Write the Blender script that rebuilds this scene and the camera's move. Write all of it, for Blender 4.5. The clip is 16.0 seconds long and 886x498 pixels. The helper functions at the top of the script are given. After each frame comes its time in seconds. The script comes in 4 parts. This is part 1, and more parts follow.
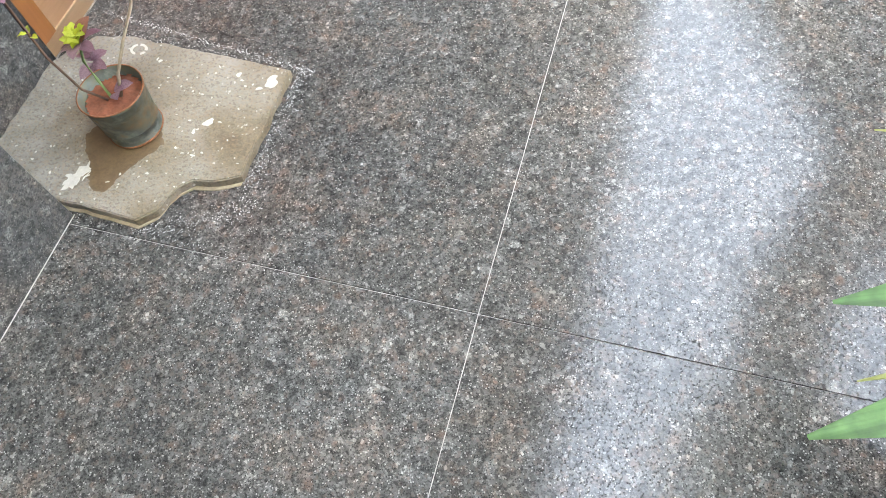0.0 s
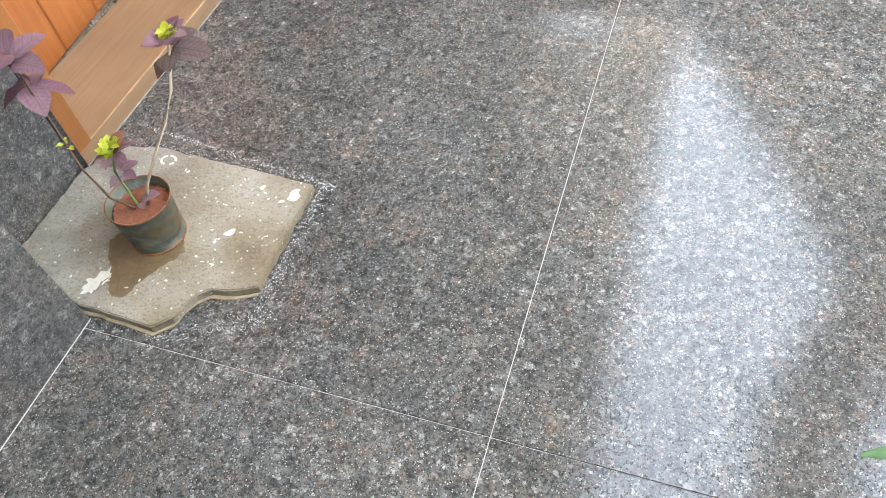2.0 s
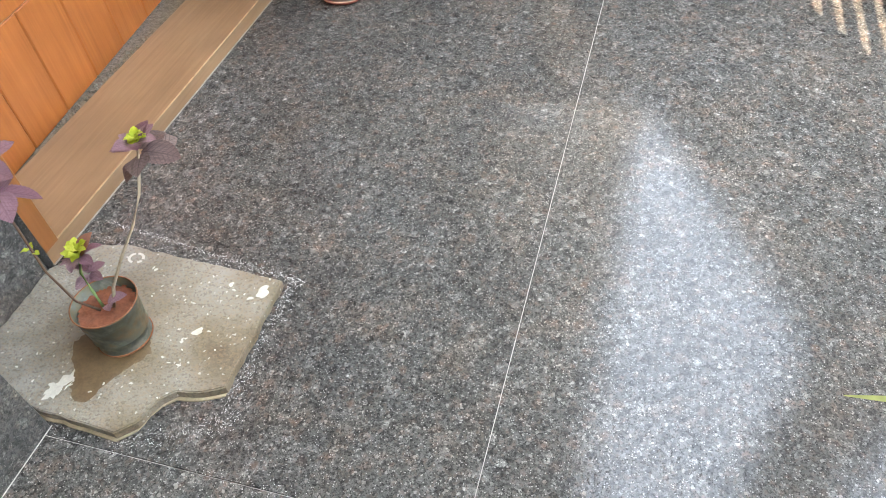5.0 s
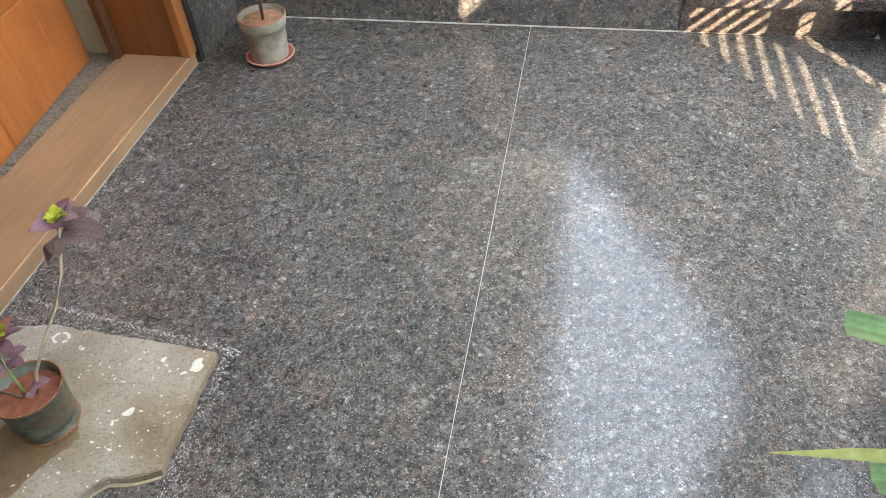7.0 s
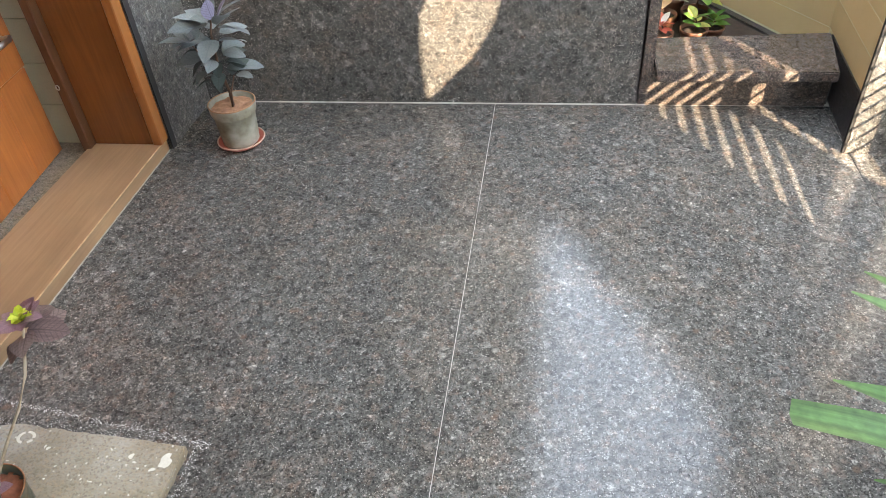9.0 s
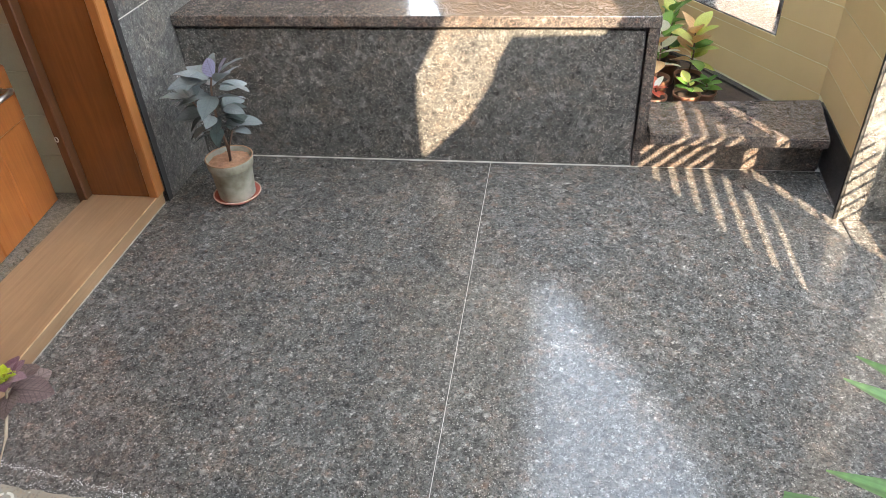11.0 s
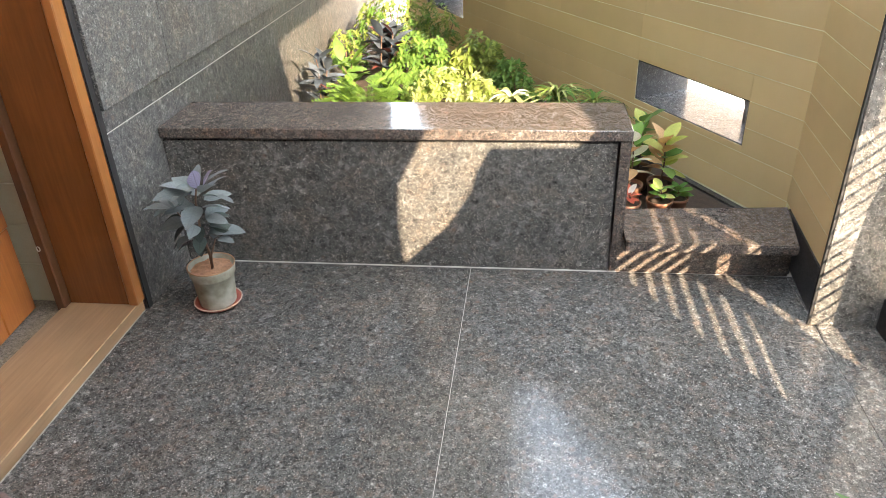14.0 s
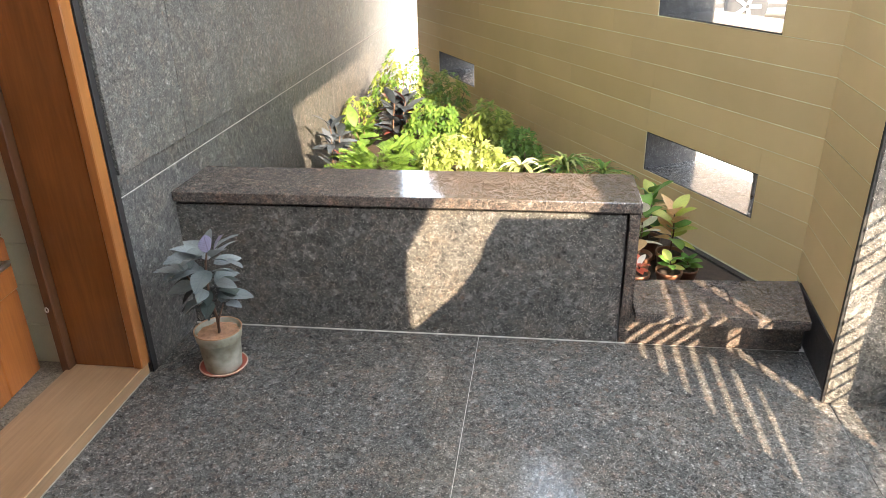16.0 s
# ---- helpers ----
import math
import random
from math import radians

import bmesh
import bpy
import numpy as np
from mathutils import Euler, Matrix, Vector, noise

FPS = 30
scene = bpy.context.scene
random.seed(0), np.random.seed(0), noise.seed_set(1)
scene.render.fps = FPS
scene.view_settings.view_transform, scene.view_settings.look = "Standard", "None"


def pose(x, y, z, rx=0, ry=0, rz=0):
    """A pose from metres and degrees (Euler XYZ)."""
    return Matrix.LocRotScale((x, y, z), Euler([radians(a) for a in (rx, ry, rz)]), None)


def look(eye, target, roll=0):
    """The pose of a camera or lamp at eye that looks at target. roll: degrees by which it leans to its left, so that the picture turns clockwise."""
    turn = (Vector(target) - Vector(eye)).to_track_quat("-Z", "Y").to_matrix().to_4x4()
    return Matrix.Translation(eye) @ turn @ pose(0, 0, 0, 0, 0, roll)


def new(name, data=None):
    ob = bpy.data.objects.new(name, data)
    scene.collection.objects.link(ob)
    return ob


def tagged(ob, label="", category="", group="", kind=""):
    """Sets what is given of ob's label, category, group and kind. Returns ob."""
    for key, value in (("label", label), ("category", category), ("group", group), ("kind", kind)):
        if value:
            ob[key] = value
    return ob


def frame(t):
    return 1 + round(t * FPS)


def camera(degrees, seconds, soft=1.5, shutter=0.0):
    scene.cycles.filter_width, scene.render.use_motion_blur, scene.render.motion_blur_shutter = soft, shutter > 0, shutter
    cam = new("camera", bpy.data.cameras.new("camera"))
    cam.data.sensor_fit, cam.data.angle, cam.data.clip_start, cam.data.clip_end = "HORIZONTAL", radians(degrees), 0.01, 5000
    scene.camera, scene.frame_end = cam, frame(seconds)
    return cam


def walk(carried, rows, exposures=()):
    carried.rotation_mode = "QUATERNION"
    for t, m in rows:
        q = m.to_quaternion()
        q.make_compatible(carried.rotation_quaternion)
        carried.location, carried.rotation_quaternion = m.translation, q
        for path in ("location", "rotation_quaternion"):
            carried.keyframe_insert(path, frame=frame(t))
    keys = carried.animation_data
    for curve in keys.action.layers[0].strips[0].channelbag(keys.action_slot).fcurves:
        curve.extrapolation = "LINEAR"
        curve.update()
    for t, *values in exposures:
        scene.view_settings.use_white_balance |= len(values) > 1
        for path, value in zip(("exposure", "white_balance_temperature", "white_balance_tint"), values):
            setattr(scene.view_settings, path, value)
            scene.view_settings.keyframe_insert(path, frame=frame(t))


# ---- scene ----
cam = camera(63.24, 16.0, 0.8)
PATH = [
    (0.0, (0.1595, -2.4473, 1.1599), (-0.2481, -1.5764, -0.5938), -10.75),
    (0.5, (0.153, -2.4393, 1.1669), (-0.2754, -1.5074, -0.5501), -9.76),
    (1.0, (0.1478, -2.4298, 1.1783), (-0.304, -1.4376, -0.4985), -8.32),
    (1.5, (0.1485, -2.4303, 1.1793), (-0.3367, -1.3712, -0.4463), -8.19),
    (2.0, (0.1457, -2.4321, 1.1781), (-0.3438, -1.3312, -0.4183), -7.84),
    (2.5, (0.148, -2.4284, 1.1874), (-0.3344, -1.2993, -0.3914), -7.29),
    (3.0, (0.1445, -2.4275, 1.192), (-0.3436, -1.2864, -0.3763), -7.32),
    (5.5, (0.1535, -2.3928, 1.2252), (-0.2746, -1.0873, -0.2282), -5.15),
    (6.0, (0.154, -2.3879, 1.234), (-0.2294, -1.0499, -0.2022), -4.1),
    (6.5, (0.1641, -2.3818, 1.2392), (-0.1973, -1.0163, -0.1767), -4.66),
    (7.0, (0.1619, -2.3746, 1.2408), (-0.1525, -0.984, -0.1618), -4.03),
    (7.5, (0.1796, -2.3712, 1.2518), (-0.109, -0.9596, -0.1354), -4.55),
    (8.0, (0.1923, -2.3614, 1.2693), (-0.0805, -0.9133, -0.083), -5.11),
    (8.5, (0.194, -2.3603, 1.2743), (-0.0756, -0.8756, -0.0383), -4.69),
    (9.0, (0.1951, -2.3526, 1.2824), (-0.0829, -0.8389, 0.005), -4.6),
    (11.5, (0.199, -2.325, 1.3138), (-0.0725, -0.7146, 0.1594), -2.81),
    (12.0, (0.1981, -2.3237, 1.3206), (-0.0912, -0.6983, 0.1917), -3.15),
    (12.5, (0.1948, -2.319, 1.3362), (-0.0766, -0.6709, 0.2361), -2.51),
    (13.0, (0.1867, -2.3125, 1.3488), (-0.0579, -0.6435, 0.2743), -2.5),
    (13.5, (0.1914, -2.3102, 1.3578), (-0.0345, -0.609, 0.3307), -2.29),
    (14.0, (0.198, -2.3082, 1.3735), (-0.0277, -0.5758, 0.4), -2.16),
    (14.5, (0.1962, -2.3019, 1.379), (-0.0283, -0.5439, 0.4521), -2.05),
    (15.0, (0.1971, -2.3023, 1.383), (-0.0436, -0.5248, 0.4984), -1.94),
    (15.5, (0.1908, -2.3031, 1.394), (-0.0515, -0.5105, 0.5407), -1.28),
    (16.0, (0.1931, -2.2935, 1.3959), (-0.0584, -0.4885, 0.5722), -1.34),
]
walk(cam, [(t, look(eye, target, roll)) for t, eye, target, roll in PATH], [(0.0, 3.40), (3.0, 3.40), (6.0, 3.07), (9.0, 2.92), (13.0, 2.87), (16.0, 2.70)])

# ---- world, sun and exposure ----
LIGHT = Vector((-0.55, 0.9167, -0.51)).normalized()
world = bpy.data.worlds.new("sky")
scene.world = world
world.use_nodes = True
wn = world.node_tree.nodes
sky = wn.new("ShaderNodeTexSky")
sky.sky_type = "NISHITA"
sky.sun_disc = False
sky.sun_elevation = math.asin(-LIGHT.z)
sky.sun_rotation = math.atan2(-LIGHT.x, -LIGHT.y)
sky.dust_density = 2.5
haze = wn.new("ShaderNodeMix")
haze.data_type = "RGBA"
haze.inputs[0].default_value = 0.5
haze.inputs[7].default_value = (14.4, 16.0, 18.3, 1)
world.node_tree.links.new(sky.outputs[0], haze.inputs[6])
world.node_tree.links.new(haze.outputs[2], wn["Background"].inputs[0])
wn["Background"].inputs[1].default_value = 0.160
sun_data = bpy.data.lights.new("sun", "SUN")
sun_data.energy, sun_data.angle, sun_data.color = 4.8, radians(0.4), (1.0, 0.775, 0.54)
sun = new("sun", sun_data)
sun.matrix_world = look((0, 0, 8), Vector((0, 0, 8)) + LIGHT)


# ---- materials ----
class Mat:
    """A node material with small helpers for its graph."""

    def __init__(self, name, rough=0.5, metal=0.0, coords="Object"):
        self.m = bpy.data.materials.new(name)
        self.m.use_nodes = True
        self.n, self.l = self.m.node_tree.nodes, self.m.node_tree.links
        self.b = self.n["Principled BSDF"]
        self.b.inputs["Roughness"].default_value = rough
        self.b.inputs["Metallic"].default_value = metal
        self.co = self.n.new("ShaderNodeTexCoord").outputs[coords]

    def scaled(self, sx, sy, sz):
        mp = self.n.new("ShaderNodeMapping")
        mp.inputs["Scale"].default_value = (sx, sy, sz)
        self.l.new(self.co, mp.inputs[0])
        return mp.outputs[0]

    def noise(self, scale, detail=3, co=None, rough=0.55, w=0.0):
        t = self.n.new("ShaderNodeTexNoise")
        t.inputs["Scale"].default_value, t.inputs["Detail"].default_value = scale, detail
        t.inputs["Roughness"].default_value, t.inputs["Distortion"].default_value = rough, w
        self.l.new(co or self.co, t.inputs["Vector"])
        return t.outputs["Fac"]

    def cells(self, scale, out="Color", co=None, feature="F1", rand=1.0):
        t = self.n.new("ShaderNodeTexVoronoi")
        t.feature = feature
        t.inputs["Scale"].default_value, t.inputs["Randomness"].default_value = scale, rand
        self.l.new(co or self.co, t.inputs["Vector"])
        return t.outputs[out]

    def ramp(self, fac, stops, hard=False):
        r = self.n.new("ShaderNodeValToRGB")
        r.color_ramp.interpolation = "CONSTANT" if hard else "LINEAR"
        e = r.color_ramp.elements
        while len(e) < len(stops):
            e.new(0.5)
        for el, (p, c) in zip(e, stops):
            el.position = p
            el.color = (*c, 1) if not isinstance(c, (int, float)) else (c, c, c, 1)
        self.l.new(fac, r.inputs[0])
        return r.outputs[0]

    def mix(self, fac, a, b, mode="MIX"):
        x = self.n.new("ShaderNodeMix")
        x.data_type, x.blend_type = "RGBA", mode
        for i, v in ((0, fac), (6, a), (7, b)):
            sock = x.inputs[i]
            if isinstance(v, (int, float)):
                sock.default_value = v if i == 0 else (v, v, v, 1)
            elif isinstance(v, tuple):
                sock.default_value = (*v, 1)
            else:
                self.l.new(v, sock)
        return x.outputs[2]

    def math(self, op, a, b):
        x = self.n.new("ShaderNodeMath")
        x.operation = op
        for sock, v in zip(x.inputs, (a, b)):
            if isinstance(v, (int, float)):
                sock.default_value = v
            else:
                self.l.new(v, sock)
        return x.outputs[0]

    def sep(self, col, i):
        s = self.n.new("ShaderNodeSeparateColor")
        self.l.new(col, s.inputs[0])
        return s.outputs[i]

    def rand(self):
        return self.n.new("ShaderNodeObjectInfo").outputs["Random"]

    def island(self):
        return self.n.new("ShaderNodeNewGeometry").outputs["Random Per Island"]

    def bump(self, height, strength, distance=0.002):
        bp = self.n.new("ShaderNodeBump")
        bp.inputs["Strength"].default_value, bp.inputs["Distance"].default_value = strength, distance
        if self.b.inputs["Normal"].is_linked:
            self.l.new(self.b.inputs["Normal"].links[0].from_socket, bp.inputs["Normal"])
        self.l.new(height, bp.inputs["Height"])
        self.l.new(bp.outputs[0], self.b.inputs["Normal"])
        return self

    def set(self, **kw):
        for k, v in kw.items():
            sock = self.b.inputs[k.replace("_", " ")]
            if isinstance(v, (int, float)):
                sock.default_value = v
            elif isinstance(v, tuple):
                sock.default_value = (*v, 1)
            else:
                self.l.new(v, sock)
        return self


def granite(name, base, dark, warm, pale, rough, bumpy, grain=1.0, glint=1.0, spots=0.7, specks=0.55, mottle=1.0, dots=1.0):
    """Leathered granite: soft centimetre blotches, dense millimetre specks and pits, a few large feldspar spots."""
    g = Mat(name, rough)
    wob = g.mix(0.010, g.co, g.n.new("ShaderNodeTexNoise").outputs["Color"], "ADD")
    soft = lambda k: tuple(c * (1 + (k - 1) * mottle) for c in base)
    fine = g.sep(g.cells(400 / grain, co=wob), 0)
    tone = g.ramp(fine, [(0.0, soft(0.45)), (0.24, soft(0.80)), (0.52, base), (0.78, soft(1.30)), (0.93, soft(1.7))], True)
    mid = g.sep(g.cells(190 / grain, co=wob), 1)
    tone = g.mix(g.ramp(mid, [(0.0, 0.0), (0.50, 0.55 * mottle), (0.95, 0.7 * mottle)], True), tone, g.ramp(mid, [(0.0, base), (0.5, dark), (0.70, soft(1.1)), (0.86, warm), (0.975, tuple(c * 0.6 for c in pale))], True))
    tint = tuple(c / b for c, b in zip(warm, base))
    for scale, lo, hi in ((40, 0.30, 0.66), (74, 0.26, 0.60)):
        near = g.ramp(g.cells(scale / grain, "Distance", co=wob), [(lo, 0.75), (hi, 0.0)])
        tone = g.mix(near, tone, g.ramp(g.sep(g.cells(scale / grain, co=wob), 0), [(0.0, 0.58), (0.26, 1.0), (0.46, tint), (0.62, 1.38), (0.80, 0.76), (0.94, 1.9)], True), "MULTIPLY")
    rust = (warm[0] * 1.15, warm[1] * 0.82, warm[2] * 0.66)
    for scale, cut0, col, amount in ((36, 0.975, tuple(c * 0.8 for c in pale), 0.55 * spots), (31, 0.955, rust, 0.42), (50, 0.92, soft(0.25), 0.70)):
        blot = g.mix(1.0, g.ramp(g.cells(scale / grain, "Distance", co=wob), [(0.16, amount), (0.36, 0.0)]), g.ramp(g.sep(g.cells(scale / grain, co=wob), 1), [(0.0, 0.0), (cut0, 1.0)], True), "MULTIPLY")
        tone = g.mix(blot, tone, col)
    small, far = g.cells(310 / grain, co=wob), g.cells(310 / grain, "Distance", co=wob)
    pits = g.mix(1.0, g.ramp(far, [(0.26, 1.0), (0.46, 0.0)]), g.ramp(g.sep(small, 1), [(0.0, 0.0), (1 - specks, 1.0)], True), "MULTIPLY")
    tone = g.mix(g.mix(1.0, pits, 0.85, "MULTIPLY"), tone, dark)
    # pale grains, together with glints off the pits painted as pale dots
    for scale, lo, hi, cut0 in ((270 / dots, 0.28 * dots, 0.42 * dots, 0.87 - 0.30 * (1 - dots)), (200 / dots, 0.20 * dots, 0.32 * dots, 0.93 - 0.2 * (1 - dots))):
        bits = g.mix(1.0, g.ramp(g.cells(scale / grain, "Distance", co=wob), [(lo, 1.0), (hi, 0.0)]), g.ramp(g.sep(g.cells(scale / grain, co=wob), 0), [(0.0, 0.0), (cut0, glint)], True), "MULTIPLY")
        tone = g.mix(bits, tone, pale)
    tone = g.mix(1.0, tone, g.ramp(g.noise(2.6, 4), [(0.3, 0.86), (0.7, 1.14)]), "MULTIPLY")
    tone = g.mix(1.0, tone, g.ramp(g.noise(9, 5, w=0.6), [(0.35, (0.88, 0.90, 0.92)), (0.52, (1.0, 1.0, 1.0)), (0.68, (1.16, 1.08, 1.02))]), "MULTIPLY")
    tone = g.mix(1.0, tone, g.ramp(g.rand(), [(0.0, 0.94), (1.0, 1.08)]), "MULTIPLY")
    g.set(Base_Color=tone)
    g.set(Roughness=g.math("ADD", g.math("MULTIPLY", g.noise(9, 4), 0.10), rough - 0.05))
    g.bump(g.noise(125 / grain, 2), min(1.0, bumpy * 0.62), 0.0013)
    g.bump(pits, min(1.0, bumpy * 1.6), 0.0016)
    return g.m


BASE, DARK, WARM, PALE = (0.103, 0.102, 0.096), (0.018, 0.018, 0.018), (0.124, 0.105, 0.092), (0.50, 0.485, 0.45)
GRANITE_FLOOR = granite("granite_floor", BASE, DARK, WARM, PALE, 0.10, 0.42, 1.0, 0.55, 0.6, 0.26, 0.85)
GRANITE_FLOOR.node_tree.nodes["Principled BSDF"].inputs["Specular IOR Level"].default_value = 0.34
GRANITE_WALL = granite("granite_wall", (0.105, 0.104, 0.098), (0.030, 0.031, 0.032), (0.135, 0.122, 0.108), (0.42, 0.41, 0.38), 0.46, 0.30, 1.0, 0.5, 0.25, 0.35, 0.8)
GRANITE_WALL.node_tree.nodes["Principled BSDF"].inputs["Specular IOR Level"].default_value = 0.20
GRANITE_PANEL = granite("granite_panel", (0.094, 0.094, 0.089), (0.012, 0.012, 0.012), (0.106, 0.097, 0.088), (0.62, 0.60, 0.56), 0.22, 0.62, 1.0, 0.95, 0.10, 0.38, 0.6, 0.80)
GRANITE_POLISHED = granite("granite_polished", (0.094, 0.083, 0.075), (0.026, 0.024, 0.023), (0.13, 0.095, 0.078), (0.30, 0.25, 0.22), 0.08, 0.012, 0.8)
GRANITE_SILL = granite("granite_slot_sill", (0.12, 0.122, 0.122), (0.04, 0.04, 0.04), (0.13, 0.125, 0.12), (0.40, 0.40, 0.39), 0.12, 0.5, 1.2)
GRANITE_BLACK = granite("granite_black", (0.035, 0.034, 0.034), (0.012, 0.012, 0.013), (0.05, 0.045, 0.04), (0.16, 0.16, 0.16), 0.3, 0.2)
GRANITE_MATTE = granite("granite_matte", (0.030, 0.029, 0.029), (0.012, 0.012, 0.013), (0.04, 0.036, 0.033), (0.12, 0.12, 0.12), 0.75, 0.2)


def plain(name, col, rough=0.6, spread=0.15, scale=12, bumpy=0.15, metal=0.0, fine=180, **kw):
    p = Mat(name, rough, metal)
    lo, hi = tuple(c * (1 - spread) for c in col), tuple(min(1, c * (1 + spread)) for c in col)
    t = p.ramp(p.noise(scale, 5), [(0.3, lo), (0.7, hi)])
    t = p.mix(0.35, t, p.ramp(p.noise(fine, 2), [(0.35, lo), (0.65, hi)]))
    p.set(Base_Color=t, **kw)
    p.bump(p.noise(fine, 3), bumpy, 0.001)
    return p.m


DULL_GROUT = plain("dusty_grout", (0.30, 0.27, 0.23), 0.9, 0.4, 40, 0.5)
GROUT = plain("white_grout", (0.42, 0.40, 0.37), 0.85, 0.25, 25, 0.4)
OLIVE = Mat("olive_board_paint", 0.55)
_t = OLIVE.ramp(OLIVE.noise(2.2, 4), [(0.3, (0.60, 0.455, 0.225)), (0.7, (0.69, 0.525, 0.270))])
_t = OLIVE.mix(1.0, _t, OLIVE.ramp(OLIVE.rand(), [(0, 0.94), (1, 1.06)]), "MULTIPLY")
OLIVE.set(Base_Color=_t).bump(OLIVE.noise(60, 3), 0.12, 0.001)
OLIVE = OLIVE.m
# pale colour paints the grazing sun caught along the board grooves
OLIVE_LIT_GROOVE = plain("olive_lit_groove", (0.86, 0.77, 0.54), 0.8, 0.3, 9, 0.2)
PLASTER = plain("cream_plaster", (0.55, 0.50, 0.41), 0.85, 0.06, 3, 0.2)
WHITE_WALL = plain("white_plaster", (0.78, 0.77, 0.74), 0.85, 0.05, 3, 0.2)
CONCRETE = plain("pale_concrete", (0.50, 0.47, 0.42), 0.9, 0.2, 4, 0.4)


def timber(name, light, dark, rough, axis, coat=0.0):
    """Varnished wood with grain along one axis."""
    w = Mat(name, rough)
    s = [26.0, 26.0, 26.0]
    s[axis] = 1.6
    co = w.scaled(*s)
    g = w.noise(1.0, 6, co, 0.6, 1.2)
    f = w.noise(5.0, 3, co, 0.5)
    t = w.ramp(w.mix(0.35, g, f), [(0.30, dark), (0.70, light)])
    t = w.mix(1.0, t, w.ramp(w.noise(3.0, 3), [(0.3, 0.82), (0.7, 1.15)]), "MULTIPLY")
    w.set(Base_Color=t, Coat_Weight=coat, Coat_Roughness=0.18)
    w.bump(g, 0.10, 0.0008)
    return w.m


WOOD_SILL = timber("worn_teak_sill", (0.315, 0.200, 0.110), (0.222, 0.135, 0.070), 0.45, 1, 0.15)
WOOD_JAMB = timber("varnished_teak_jamb", (0.150, 0.053, 0.014), (0.095, 0.031, 0.009), 0.26, 2, 0.4)
WOOD_STOP = timber("dark_teak_stop", (0.085, 0.034, 0.012), (0.050, 0.019, 0.007), 0.4, 2, 0.2)
WOOD_TRIM = timber("orange_teak_trim", (0.30, 0.120, 0.034), (0.22, 0.078, 0.020), 0.34, 2, 0.3)
WOOD_DOOR = timber("orange_teak_door", (0.40, 0.140, 0.036), (0.28, 0.085, 0.020), 0.36, 2, 0.3)
PALE_WOOD = plain("pale_worn_wood", (0.42, 0.29, 0.17), 0.85, 0.4, 30, 0.4)
# sun-soaked translucent sheet, added out of view to brighten the floor's right-hand reflection
GLOW_SHEET = Mat("added_glow_sheet", 0.6)
_t = GLOW_SHEET.ramp(GLOW_SHEET.noise(5, 4), [(0.3, (0.80, 0.77, 0.71)), (0.7, (0.88, 0.85, 0.79))])
GLOW_SHEET.set(Base_Color=_t)
_tr, _mx = GLOW_SHEET.n.new("ShaderNodeBsdfTranslucent"), GLOW_SHEET.n.new("ShaderNodeMixShader")
GLOW_SHEET.l.new(_t, _tr.inputs[0])
_mx.inputs[0].default_value = 0.72
GLOW_SHEET.l.new(GLOW_SHEET.b.outputs[0], _mx.inputs[1])
GLOW_SHEET.l.new(_tr.outputs[0], _mx.inputs[2])
GLOW_SHEET.l.new(_mx.outputs[0], GLOW_SHEET.n["Material Output"].inputs[0])
GLOW_SHEET = GLOW_SHEET.m
BLACK = plain("black_stone", (0.012, 0.011, 0.011), 0.7, 0.3, 40, 0.2)
STEEL = plain("brushed_steel", (0.55, 0.54, 0.52), 0.3, 0.05, 60, 0.05, 1.0)


# ---- mesh helpers ----
def box(bm, lo, hi, bevel=0.0, seg=1):
    geo = bmesh.ops.create_cube(bm, size=1)
    for v in geo["verts"]:
        v.co = Vector([lo[i] + (v.co[i] + 0.5) * (hi[i] - lo[i]) for i in range(3)])
    if bevel:
        ed = list({e for v in geo["verts"] for e in v.link_edges})
        bmesh.ops.bevel(bm, geom=ed, offset=bevel, segments=seg, affect="EDGES", profile=0.6)
    return bm


def prism(bm, pts, lift):
    """A polygon (list of 3D points) pushed along the vector lift."""
    a = [bm.verts.new(p) for p in pts]
    b = [bm.verts.new(Vector(p) + Vector(lift)) for p in pts]
    n = len(pts)
    bm.faces.new(a)
    bm.faces.new(b[::-1])
    for i in range(n):
        bm.faces.new((a[i], b[i], b[(i + 1) % n], a[(i + 1) % n]))
    bmesh.ops.recalc_face_normals(bm, faces=bm.faces)
    return bm


def lathe(bm, profile, seg=40, wobble=0.0):
    """A turned shell from (radius, height) pairs."""
    rings = []
    for r, z in profile:
        ring = []
        for i in range(seg):
            a = 2 * math.pi * i / seg
            rr = r * (1 + wobble * math.sin(3 * a + z * 40) * 0.5)
            ring.append(bm.verts.new((rr * math.cos(a), rr * math.sin(a), z)))
        rings.append(ring)
    for p, q in zip(rings, rings[1:]):
        for i in range(seg):
            bm.faces.new((p[i], p[(i + 1) % seg], q[(i + 1) % seg], q[i]))
    for ring, flip in ((rings[0], True), (rings[-1], False)):
        bm.faces.new(ring[::-1] if flip else ring)
    return bm


